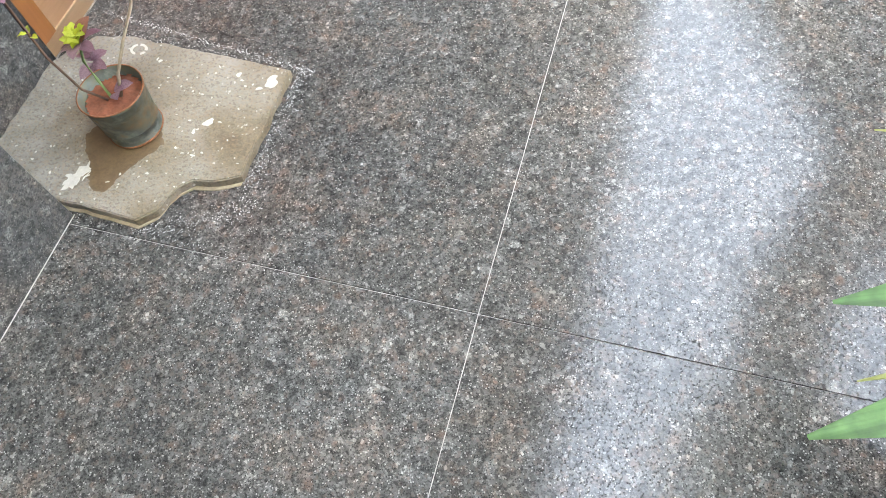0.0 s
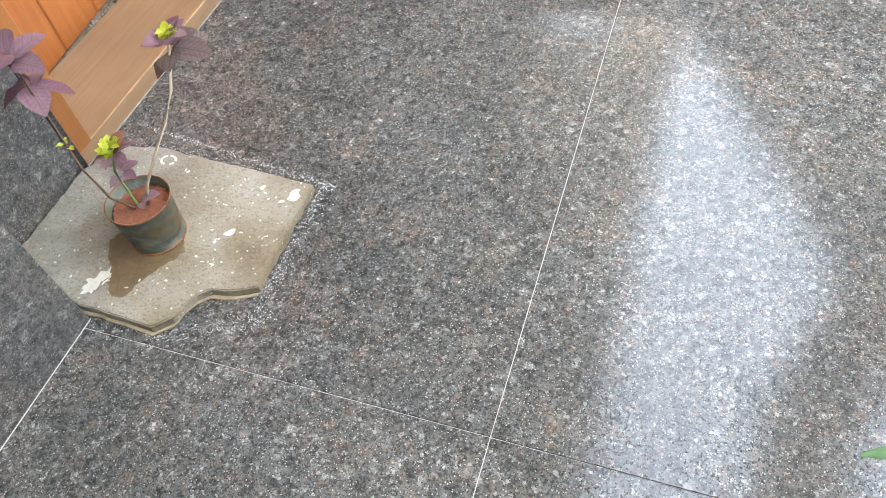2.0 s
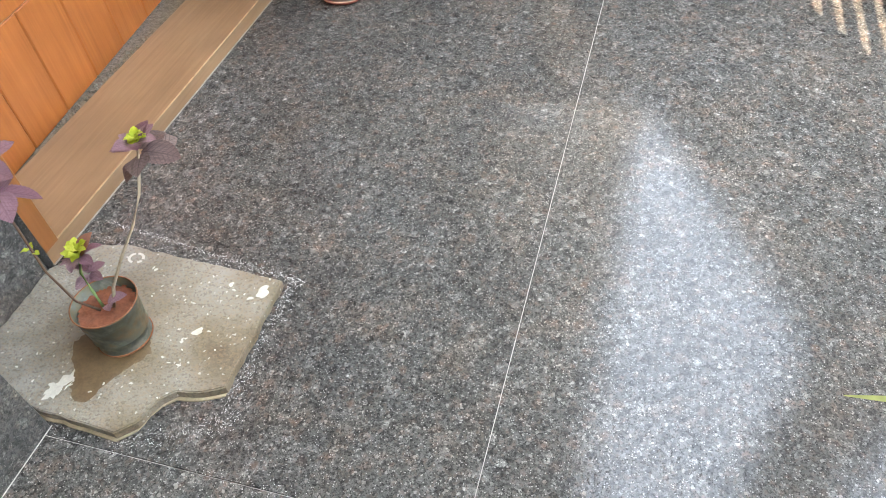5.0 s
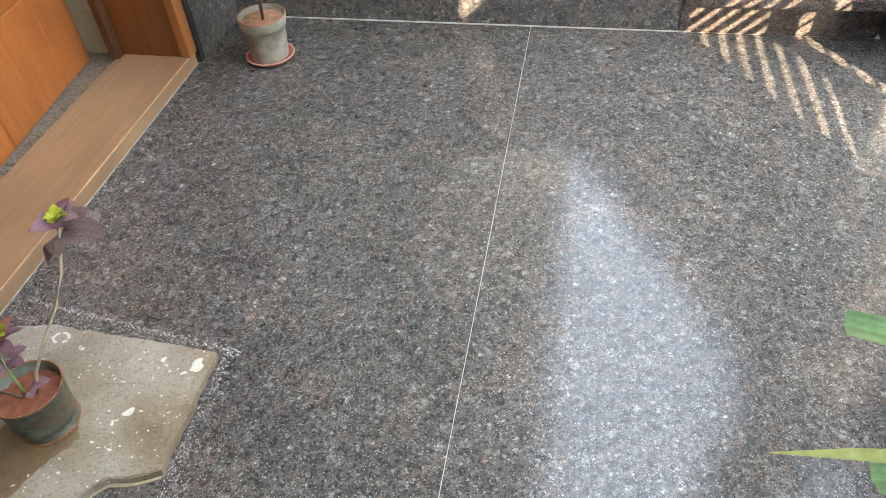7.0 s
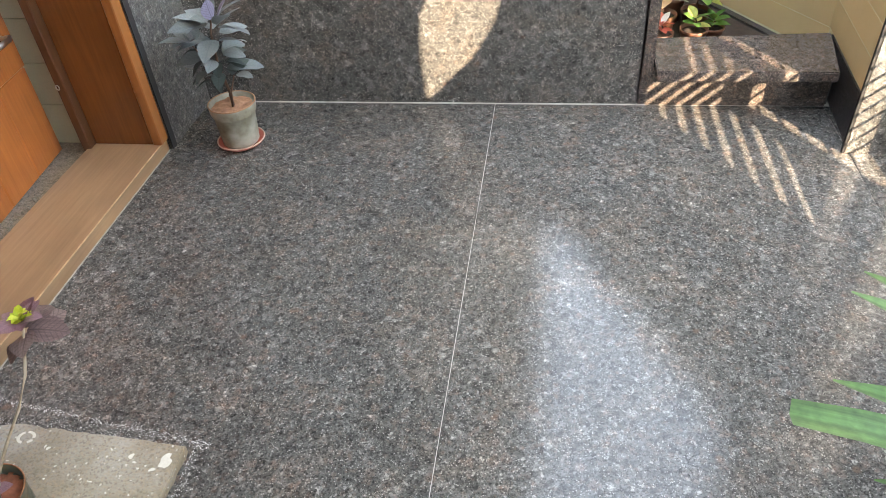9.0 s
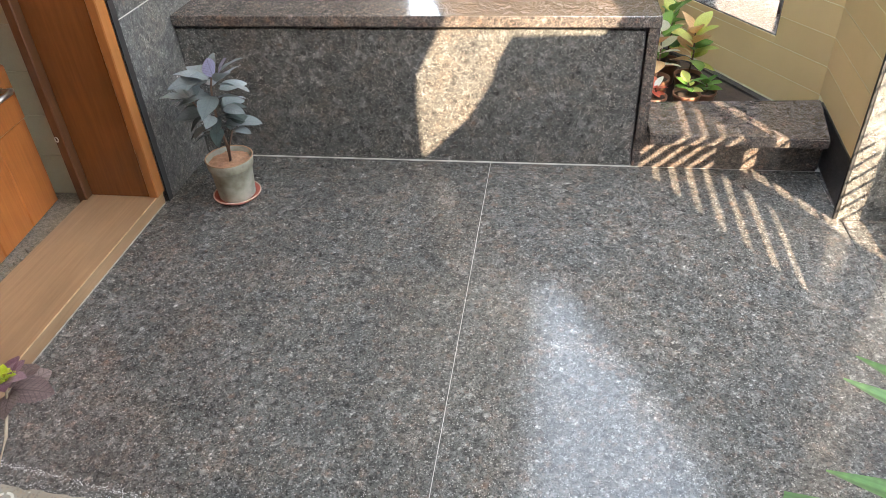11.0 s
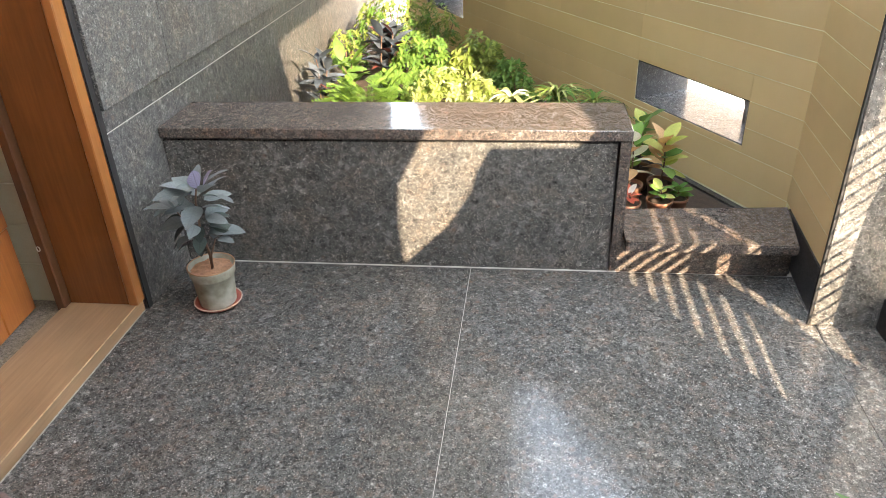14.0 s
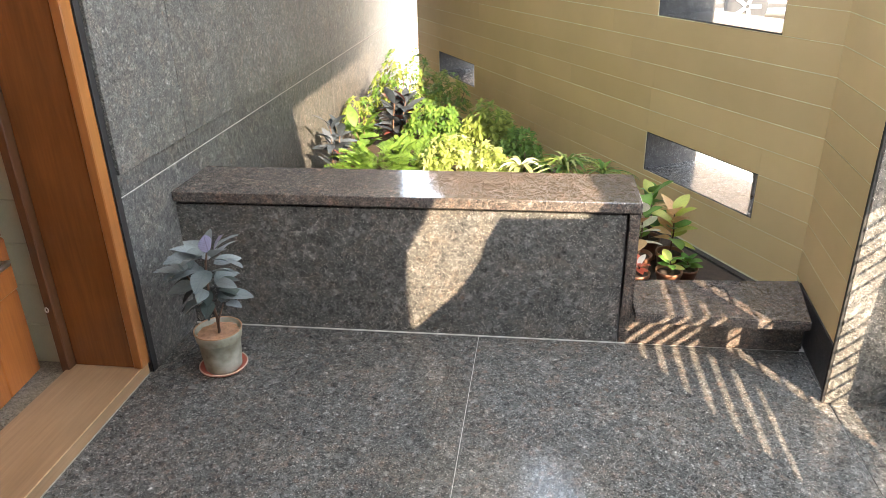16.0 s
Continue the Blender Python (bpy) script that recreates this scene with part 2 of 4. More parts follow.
def tube(bm, pts, radii, seg=8):
    """A round stem through the points."""
    rings = []
    for i, p in enumerate(pts):
        p = Vector(p)
        d = (Vector(pts[min(i + 1, len(pts) - 1)]) - Vector(pts[max(i - 1, 0)])).normalized()
        x = d.orthogonal().normalized()
        y = d.cross(x)
        rings.append([bm.verts.new(p + radii[i] * (x * math.cos(a) + y * math.sin(a))) for a in [2 * math.pi * k / seg for k in range(seg)]])
    for p, q in zip(rings, rings[1:]):
        base = min(range(seg), key=lambda k: (q[k].co - p[0].co).length)
        for i in range(seg):
            bm.faces.new((p[i], p[(i + 1) % seg], q[(base + i + 1) % seg], q[(base + i) % seg]))
    bm.faces.new(rings[0][::-1])
    bm.faces.new(rings[-1])
    return bm


def solid(name, bm, material, smooth=False):
    me = bpy.data.meshes.new(name)
    bm.normal_update()
    bm.to_mesh(me)
    bm.free()
    me.materials.append(material)
    if smooth:
        for p in me.polygons:
            p.use_smooth = True
    return new(name, me)


def part(name, bm, material, parent, label="", smooth=False):
    ob = solid(name, bm, material, smooth)
    ob.parent = parent
    if label:
        ob["label"] = label
    return ob


def boxed(name, lo, hi, material, bevel=0.0, parent=None, label=""):
    ob = solid(name, box(bmesh.new(), lo, hi, bevel), material)
    ob.parent = parent
    if label:
        ob["label"] = label
    return ob


def structure(ob, label, category):
    return tagged(ob, label, category, kind="structure")


# ---- floor ----
floor = structure(boxed("floor", (-4.0, -5.0, -0.20), (1.62, 0.05, -0.0025), GROUT), "speckled grey granite slab floor with thin white joints", "floor")


def floor_slab(x0, x1, y0, y1, lean0=0.0, lean1=0.0):
    """One floor slab; lean moves its far corners sideways."""
    bm = prism(bmesh.new(), [(x0, y0, -0.03), (x1, y0, -0.03), (x1 + lean1, y1, -0.03), (x0 + lean0, y1, -0.03)], (0, 0, 0.03))
    bmesh.ops.bevel(bm, geom=[e for e in bm.edges if all(v.co.z > -0.01 for v in e.verts)], offset=0.0008, segments=1, affect="EDGES")
    part("floor_slab", bm, GRANITE_FLOOR, floor)


for x0, x1 in ((-4.0, -0.860), (-0.857, -0.0159), (-0.0141, 1.1181), (1.1199, 1.60)):
    floor_slab(x0, x1, -4.9, -1.9825)
floor_slab(-1.1115, -0.0159, -1.9807, -0.001, 0.0, 0.0150)
floor_slab(-0.0141, 1.1181, -1.9807, -0.001, 0.0150, 0.008)
floor_slab(1.1199, 1.60, -1.9807, -0.001, 0.008, 0.0)

# ---- the cladding wall with the doorway ----
WX = -1.10
DOOR_A, DOOR_B = -1.615, -0.345
wall_left = structure(boxed("wall_left", (-1.34, DOOR_B, -0.1), (WX - 0.002, 4.199, 3.0), GROUT), "grey granite clad wall with pale joints", "wall")
COURSES = [(0.0, 0.6285, 0.0), (0.6325, 0.705, 0.0), (0.7055, 1.60, 0.012), (1.604, 2.98, 0.012)]
for z0, z1, proud in COURSES:
    for y0, y1 in ((DOOR_B + 0.0305, 0.1485), (0.1515, 2.1285), (2.1315, 4.20)):
        boxed("granite_slab", (WX - 0.022, y0, z0), (WX + proud, y1, z1), GRANITE_WALL, 0.0012, wall_left)
boxed("edge_strip", (WX - 0.05, DOOR_B, 0.0), (WX + 0.001, DOOR_B + 0.0300, 2.6), BLACK, 0.001, wall_left, "black stone edge strip beside the door frame")
wall_over_door = structure(boxed("wall_over_door", (-1.34, DOOR_A, 2.15), (WX, DOOR_B, 3.0), GRANITE_WALL), "grey granite clad wall above the doorway", "wall")
wall_pier = structure(boxed("wall_pier", (-1.34, -4.9, -0.1), (WX, DOOR_A - 0.005, 3.0), GRANITE_WALL, 0.001), "dark grey granite clad wall beside the door", "wall")
boxed("granite_slab", (WX, -4.9, 0.0), (-0.852, -1.962, 2.98), GRANITE_WALL, 0.0015, wall_pier)
boxed("grout_bead", (-0.8520, -4.9, 0.0), (-0.8490, -1.960, 0.002), GROUT, 0.001, wall_pier)
boxed("edge_strip", (WX - 0.05, DOOR_A - 0.004, 0.0), (WX + 0.003, DOOR_A + 0.014, 2.6), GRANITE_BLACK, 0.001, wall_pier)

# ---- door frame, sill and leaf ----
door = structure(new("door_1"), "orange varnished teak door standing slightly ajar in its frame", "door")
SILL_X, SILL_Z = -1.112, 0.045
boxed("sill", (-1.370, DOOR_A + 0.014, 0.0), (SILL_X, DOOR_B - 0.003, SILL_Z), WOOD_SILL, 0.0025, door, "worn brown wooden sill")
boxed("worn_edge", (SILL_X - 0.0035, DOOR_A + 0.016, SILL_Z - 0.0030), (SILL_X + 0.0006, DOOR_B - 0.030, SILL_Z + 0.0006), PALE_WOOD, 0.0008, door, "pale worn edge of the sill")
boxed("sill_grout", (SILL_X + 0.0005, DOOR_A + 0.02, 0.0), (SILL_X + 0.0038, DOOR_B - 0.002, 0.003), DULL_GROUT, 0.001, door, "white grout along the sill")
boxed("jamb", (-1.352, DOOR_B - 0.045, SILL_Z), (-1.137, DOOR_B, 2.12), WOOD_JAMB, 0.002, door, "dark varnished wooden jamb")
boxed("casing", (-1.136, DOOR_B - 0.052, SILL_Z), (-1.104, DOOR_B - 0.001, 2.15), WOOD_TRIM, 0.003, door, "light orange wooden casing")
boxed("jamb", (-1.352, DOOR_A + 0.014, SILL_Z), (-1.137, DOOR_A + 0.059, 2.12), WOOD_JAMB, 0.002, door, "dark varnished wooden jamb")
boxed("casing", (-1.136, DOOR_A + 0.015, SILL_Z), (-1.104, DOOR_A + 0.066, 2.15), WOOD_TRIM, 0.003, door, "light orange wooden casing")
boxed("lintel", (-1.352, DOOR_A + 0.059, 2.08), (-1.137, DOOR_B - 0.045, 2.12), WOOD_JAMB, 0.002, door)
boxed("stop", (-1.385, DOOR_B - 0.078, 0.0), (-1.353, DOOR_B + 0.02, 2.12), WOOD_STOP, 0.003, door, "dark wooden door stop")
eye = tube(bmesh.new(), [(-1.376 + 0.0055 * math.cos(a), -0.4248, 0.276 + 0.0085 * math.sin(a)) for a in [2 * math.pi * i / 16 for i in range(17)]], [0.0019] * 17, 6)
part("latch_eye", eye, STEEL, door, "small steel latch eye", True)
leaf = new("leaf")
leaf.parent = door
leaf.matrix_world = pose(-1.486, -0.392, 0.0, 0, 0, 5.3)
LEAF_W = 1.20
x = 0.0
for i in range(7):
    w = LEAF_W / 7
    boxed("plank", (-0.034, -x - w + 0.0012, 0.022), (0.0, -x - 0.0012, 0.334), WOOD_DOOR, 0.0035, leaf)
    x += w
boxed("rail", (-0.036, -LEAF_W, 0.336), (0.006, 0.0, 0.52), WOOD_DOOR, 0.006, leaf)
x = 0.0
for i in range(7):
    boxed("plank", (-0.034, -x - w + 0.0012, 0.522), (0.0, -x - 0.0012, 2.08), WOOD_DOOR, 0.0035, leaf)
    x += w
hd = tube(bmesh.new(), [(0.006, -0.07, 0.46), (0.045, -0.07, 0.46), (0.05, -0.085, 0.46), (0.05, -0.19, 0.46)], [0.009, 0.009, 0.009, 0.008])
part("handle", hd, STEEL, leaf, "steel lever handle", True)

# ---- room behind the door ----
DUST_FLOOR = plain("dusty_floor", (0.175, 0.150, 0.115), 0.85, 0.5, 90, 0.8)
structure(boxed("floor_inside", (-4.0, -3.2, -0.05), (-1.353, 0.9, 0.016), DUST_FLOOR), "dark dusty floor inside the house", "floor")
room_wall = structure(boxed("wall_inside", (-4.0, -0.335, 0.0), (-1.395, -0.02, 3.0), GROUT), "cream tiled wall inside the house", "wall")
CREAM_TILE = plain("cream_tile", (0.42, 0.385, 0.28), 0.25, 0.06, 6, 0.03)
for i in range(6):
    for j in range(12):
        boxed("tile", (-1.395 - 0.402 * (i + 1), -0.343, 0.018 + j * 0.152), (-1.397 - 0.402 * i, -0.335, 0.018 + j * 0.152 + 0.150), CREAM_TILE, 0.001, room_wall)
# stops short of the ceiling; the unseen gap lets skylight into the room
structure(boxed("wall_room_back", (-4.1, -3.2, 0.0), (-4.0, 0.9, 2.70), PLASTER), "cream plastered wall inside the house with an added light gap above", "wall")
structure(boxed("wall_room_side", (-4.0, -3.3, 0.0), (-1.34, -3.2, 3.0), PLASTER), "cream plastered wall inside the house", "wall")

# ---- low parapet wall with polished coping ----
low_wall = tagged(new("low_wall"), "low dark granite wall with a polished brown coping", "low wall", kind="structure")
boxed("core", (WX, 0.012, -0.05), (0.500, 0.262, 0.503), GRANITE_BLACK, 0, low_wall)
boxed("panel", (WX + 0.001, 0.0, 0.0), (0.4985, 0.012, 0.494), GRANITE_PANEL, 0.001, low_wall, "rough speckled granite panel")
boxed("coping", (WX + 0.001, -0.018, 0.508), (0.543, 0.283, 0.546), GRANITE_POLISHED, 0.003, low_wall, "polished brown granite coping")
boxed("end_frame", (0.5045, -0.014, 0.10), (0.541, 0.28, 0.5075), GRANITE_POLISHED, 0.003, low_wall, "polished brown granite end frame")
boxed("base_joint", (WX + 0.001, -0.004, 0.0), (0.53, -0.0005, 0.004), GROUT, 0, low_wall)

# ---- step into the garden ----
step = tagged(new("garden_step"), "dark polished granite step beside the low wall", "step", kind="structure")
boxed("riser", (0.503, 0.0, 0.0), (1.128, 0.02, 0.140), GRANITE_POLISHED, 0.001, step)
boxed("block", (0.503, 0.02, -0.05), (1.14, 0.15, 0.140), GRANITE_BLACK, 0, step)
tread = prism(bmesh.new(), [(0.543, -0.098, 0.141), (1.106, -0.105, 0.141), (1.158, 0.205, 0.141), (0.543, 0.165, 0.141)], (0, 0, 0.036))
bmesh.ops.bevel(tread, geom=list(tread.edges), offset=0.004, segments=2, affect="EDGES")
part("tread", tread, GRANITE_POLISHED, step, "polished brown granite tread")

# ---- olive boarded wall, running away from the step ----
A0 = Vector((1.172, 0.262, 0))
AD = Vector((-0.4872, 0.8733, 0))
AN = Vector((-0.8733, -0.4872, 0))
THICK = 0.30
OLIVE_LEN = 4.12
PITCH = 0.1045
Z_BASE = 0.0665
SLOTS = [(0.265, 0.970, 0.302, 0.487), (0.262, 0.970, 1.008, 1.195), (2.955, 3.640, 0.325, 0.488)]
NOTCHES = [(3.95, 5.0, 1.7385, 1.843), (3.62, 5.0, 1.843, 1.9475), (3.30, 5.0, 1.9475, 2.2)]
wall_olive = structure(new("wall_olive"), "olive painted boarded wall with slot openings", "wall")


def slab_on(p0, d, n, a0, a1, z0, z1, d0, d1):
    """A block on a wall line: along d from a0 to a1, behind the face from depth d0 to d1."""
    bm = bmesh.new()
    pts = [p0 + d * a + n * -k + Vector((0, 0, z0)) for a, k in ((a0, d0), (a1, d0), (a1, d1), (a0, d1))]
    return prism(bm, pts, (0, 0, z1 - z0))


def cut(a0, a1, z0, z1):
    """Pieces of a course left over by the slot openings."""
    for s0, s1, t0, t1 in SLOTS + NOTCHES:
        if s0 < a1 and s1 > a0 and t0 < z1 - 1e-4 and t1 > z0 + 1e-4:
            out = []
            if s0 > a0:
                out += cut(a0, s0, z0, z1)
            if s1 < a1:
                out += cut(s1, a1, z0, z1)
            if t0 > z0:
                out += cut(max(a0, s0), min(a1, s1), z0, t0)
            if t1 < z1:
                out += cut(max(a0, s0), min(a1, s1), t1, z1)
            return out
    return [(a0, a1, z0, z1)]


rng = random.Random(5)
OLIVE_TOP = Z_BASE + 19 * PITCH
# core stands a hair proud so its painted bright lines show between boards
for a0, a1, z0, z1 in cut(0.0, OLIVE_LEN, -0.1, OLIVE_TOP):
    part("core", slab_on(A0, AD, AN, a0, a1, z0, z1, -0.0004, THICK), OLIVE_LIT_GROOVE, wall_olive)
for c in range(19):
    z0, z1 = Z_BASE + c * PITCH, Z_BASE + (c + 1) * PITCH
    a = 0.0
    while a < OLIVE_LEN:
        b = min(OLIVE_LEN, a + rng.uniform(0.7, 1.5))
        if OLIVE_LEN - b < 0.25:
            b = OLIVE_LEN
        for p0, p1, q0, q1 in cut(a, b, z0 + rng.choice((0.0005, 0.0019, 0.0022)), z1 - rng.choice((0.0005, 0.0019, 0.0022))):
            bm = slab_on(A0, AD, AN, p0 + 0.0004, p1 - 0.0004, q0, q1, -0.0016, 0.004)
            part("board", bm, OLIVE, wall_olive)
        a = b
for s0, s1, t0, t1 in SLOTS:
    lining = [(s0, s1, t0 - 0.012, t0 + 0.006), (s0, s1, t1 - 0.006, t1 + 0.012), (s0 - 0.006, s0 + 0.006, t0, t1), (s1 - 0.006, s1 + 0.006, t0, t1)]
    for k, (p0, p1, q0, q1) in enumerate(lining):
        part("lining", slab_on(A0, AD, AN, p0, p1, q0, q1, 0.0027, THICK + 0.004), GRANITE_SILL if k == 0 else GRANITE_MATTE, wall_olive, "dark granite slot lining")

knob = tagged(new("pipe_stub"), "short white pipe stub on the outer edge of the slot sill", "pipe")
knob.location = A0 + AD * 0.455 + AN * -0.19 + Vector((0, 0, 0.302))
bpy.context.view_layer.update()
part("pipe", lathe(bmesh.new(), [(0.013, 0.006), (0.013, 0.085), (0.0165, 0.087), (0.0165, 0.100)], 20), WHITE_WALL, knob, smooth=True)
part("cap", lathe(bmesh.new(), [(0.0180, 0.100), (0.0185, 0.108), (0.014, 0.120), (0.004, 0.124)], 20), STEEL, knob, "grey pipe cap", True)

# the short return towards the pier
B0 = Vector((1.130, -0.287, 0))
BD = (A0 - B0).normalized()
BN = Vector((-BD.y, BD.x, 0))
B_LEN = (A0 - B0).length
wall_return = structure(new("wall_return"), "olive painted boarded wall turning towards the granite pier", "wall")
part("core", slab_on(B0, BD, BN, 0, B_LEN + 0.1, -0.1, OLIVE_TOP, -0.0004, 0.2), OLIVE_LIT_GROOVE, wall_return)
for c in range(19):
    z0, z1 = Z_BASE + c * PITCH, Z_BASE + (c + 1) * PITCH
    if z0 < 0.15:
        continue
    part("board", slab_on(B0, BD, BN, 0.002, B_LEN - 0.0005, z0 + 0.0019, z1 - 0.0019, -0.0016, 0.004), OLIVE, wall_return)
part("skirting", slab_on(B0, BD, BN, 0.0, B_LEN - 0.06, 0.0, 0.170, -0.006, 0.0135), GRANITE_BLACK, wall_return, "dark granite skirting")
part("skirting", slab_on(A0, AD, AN, 0.0, 2.2, -0.05, 0.06, -0.03, 0.013), GRANITE_BLACK, wall_olive, "dark granite kerb")

# ---- granite pier and the louvred side screen ----
wall_pier_right = structure(boxed("wall_pier_right", (1.20, -0.287, -0.1), (1.62, -0.05, 3.0), GRANITE_BLACK), "dark granite clad pier at the garden step", "pier")
boxed("granite_slab", (1.110, -0.302, 0.0), (1.340, -0.2885, 2.98), GRANITE_PANEL, 0.0015, wall_pier_right)
boxed("edge_joint", (1.1025, -0.3000, 0.0), (1.1095, -0.2885, 2.98), BLACK, 0.0, wall_pier_right, "black joint beside the boarded wall")
SX0, SX1 = 1.295, 1.375
THIN = (1.308, 1.322)
screen = structure(new("wall_screen"), "mostly unseen side wall with a louvred opening and a dark granite base, cut to shape the sunlight", "wall")


def yz(name, pts, material, x0=SX0, x1=SX1, parent=screen):
    return part(name, prism(bmesh.new(), [(x0, y, z) for y, z in pts], (x1 - x0, 0, 0)), material, parent)


WIN_A, WIN_B = (-1.316, -0.872), (-0.735, -0.525)
yz("base", [(-4.970, -0.100), (-0.304, -0.100), (-0.304, 0.110), (-4.970, 0.110)], GRANITE_MATTE, *THIN)
# panels, post and louvres are white to lift the floor reflection and nearby fill
yz("panel", [(-4.970, 0.110), (WIN_A[0], 0.110), (WIN_A[0], 0.880), (-4.970, 0.880)], WHITE_WALL, *THIN)
yz("panel", [(WIN_A[0], 0.110), (WIN_A[1], 0.110), (WIN_A[1], 0.344), (WIN_A[0], 0.344)], GRANITE_MATTE, *THIN)
yz("post", [(WIN_A[1], 0.110), (WIN_B[0], 0.110), (WIN_B[0], 0.880), (WIN_A[1], 0.880)], WHITE_WALL, *THIN)
# added glowing sheets, here and below, seen only mirrored in the floor
yz("frosted_panel", [(WIN_B[1], 0.110), (-0.304, 0.110), (-0.304, 0.770), (-0.440, 0.770), (-0.506, 0.550), (WIN_B[1], 0.410)], GLOW_SHEET, 1.312, 1.316)
yz("panel", [(-4.970, 0.880), (-0.680, 0.880), (-0.680, 1.310), (-4.970, 1.310)], PLASTER)
yz("frosted_panel", [(-0.440, 0.770), (-0.304, 0.770), (-0.304, 1.310), (-0.440, 1.310)], GLOW_SHEET, 1.312, 1.316)
yz("frosted_panel", [(-0.680, 1.010), (-0.440, 1.010), (-0.440, 1.310), (-0.680, 1.310)], GLOW_SHEET, 1.312, 1.316)
# unseen masks, outlined to cast the sun patches on the low and left walls
yz("sun_mask_low", [(-4.970, 1.310), (-0.804, 1.310), (-1.251, 1.400), (-1.544, 1.340), (-2.040, 1.610), (-2.122, 1.568), (-2.150, 1.510), (-2.290, 1.455), (-2.707, 1.440), (-4.970, 1.440)], PLASTER)
yz("sun_mask_side", [(-4.970, 1.440), (-2.684, 1.440), (-2.707, 1.530), (-2.724, 1.690), (-2.713, 1.840), (-2.569, 1.925), (-2.443, 2.060), (-2.644, 2.410), (-2.854, 3.035), (-4.970, 3.035)], PLASTER)
for i in range(11):
    z = 0.3125 + i * 0.0535
    yz("louvre", [(WIN_A[0] + 0.001, z), (WIN_A[1], z), (WIN_A[1], z + 0.0315), (WIN_A[0] + 0.001, z + 0.0315)], WHITE_WALL, 1.314, 1.317)
for i in range(17):
    z = 0.1700 + i * 0.0505
    yz("louvre", [(WIN_B[0], z), (-0.445, z), (-0.445, z + 0.0105), (WIN_B[0], z + 0.0105)], WHITE_WALL, 1.314, 1.317)

# ---- roof over the porch, with its open strip ----
roof = bmesh.new()
ZR, TR = 3.04, 0.2
for pts in ([(-4.1, -4.95), (0.20, -4.95), (0.20, 3.40), (-4.1, 3.40)],
            [(1.12, -4.95), (1.62, -4.95), (1.62, -0.30), (1.12, -0.10)],
            [(1.12, -0.10), (1.62, -0.30), (1.62, 1.05)],
            [(1.62, 1.05), (1.62, 3.40), (0.38, 3.40)]):
    prism(roof, [(px, py, ZR) for px, py in pts], (0, 0, TR))
structure(solid("ceiling", roof, PLASTER), "cream plastered porch ceiling with an open strip", "ceiling")
# added blocker: keeps direct sun from falling through the open strip
structure(boxed("wall_sun_block", (1.30, -9.0, ZR + TR), (1.62, -0.30, 6.5), PLASTER), "unseen plastered wall added to block the sun beside the open strip", "wall")
structure(boxed("wall_behind", (-1.4, -5.05, -0.1), (1.62, -4.972, 3.038), PLASTER), "cream plastered wall closing the porch", "wall")

# ---- ground outside ----
structure(boxed("ground", (-300, -300, -0.6), (300, 300, -0.22), CONCRETE), "pale concrete ground outside the house", "ground")

# ---- garden bed and the world past the slots ----
SOIL = plain("dark_soil", (0.042, 0.028, 0.019), 0.95, 0.5, 30, 1.0)
garden = structure(solid("ground_garden", prism(bmesh.new(), [(WX, 0.27, -0.2), (1.15, 0.15, -0.2), (1.16, 0.27, -0.2), (-0.80, 3.80, -0.2), (WX, 4.2, -0.2)], (0, 0, 0.25)), SOIL), "dark soil of the planted garden bed", "soil")
# made-up brown wall that hides low sky, darkening what the floor mirrors
UMBER = plain("brown_plaster", (0.26, 0.22, 0.18), 0.9, 0.1, 3, 0.2)
structure(boxed("wall_sky_block", (-1.2, 13.0, -0.3), (14.0, 13.4, 10.5), UMBER), "tall brown wall added to keep low sky out of the floor reflection", "wall")
structure(boxed("wall_far", (-9.0, 7.2, -0.3), (0.6, 7.4, 2.3), WHITE_WALL), "sunlit white boundary wall beyond the garden", "wall")


# ---- leaves ----
def leaf_shape(length, width, droop=0.35, fold=0.25, n=7, wave=0.0, tip=0.9, teeth=0.0):
    """Vertices and faces of one folded, arching leaf that starts at the origin and grows along +x."""
    vs, fs = [], []
    for i in range(n + 1):
        t = i / n
        w = width * 0.5 * (math.sin(math.pi * min(1, t ** tip)) ** 0.8 if 0 < t < 1 else 0.03)
        w *= 1 + teeth * (1 if i % 2 else -1)
        xx = length * t * (1 - 0.12 * droop * t)
        zz = length * (0.25 * t - droop * t * t)
        for s in (-1, 0, 1):
            vs.append((xx, s * w, zz + abs(s) * w * fold + s * wave * w * math.sin(9 * t)))
        if i:
            a = 3 * (i - 1)
            fs += [(a, a + 3, a + 4, a + 1), (a + 1, a + 4, a + 5, a + 2)]
    return vs, fs


def strap_shape(length, width, droop, n=10, blunt=False):
    vs, fs = [], []
    for i in range(n + 1):
        t = i / n
        w = width * 0.5 * (0.55 + 0.45 * math.sin(math.pi * min(1, 0.15 + t * 0.85))) * (1 if blunt else min(1, (1 - t) * 7 + 0.10))
        xx, zz = length * t, length * (droop * 4 * t * (1 - t) * 0.35)
        for s in (-1, 0, 1):
            vs.append((xx, s * w, zz + abs(s) * w * 0.28))
        if i:
            a = 3 * (i - 1)
            fs += [(a, a + 3, a + 4, a + 1), (a + 1, a + 4, a + 5, a + 2)]
    return vs, fs


def turn(base, along, roll=0.0, scale=1.0):
    """Pose with +x along a direction, and the leaf's upper side turned up."""
    d = Vector(along).normalized()
    side = Vector((0, 0, 1)).cross(d)
    side = side.normalized() if side.length > 1e-4 else Vector((0, 1, 0))
    up = d.cross(side)
    m = Matrix((d, side, up)).transposed().to_4x4()
    return Matrix.Translation(base) @ m @ Matrix.Rotation(roll, 4, "X") @ Matrix.Scale(scale, 4)


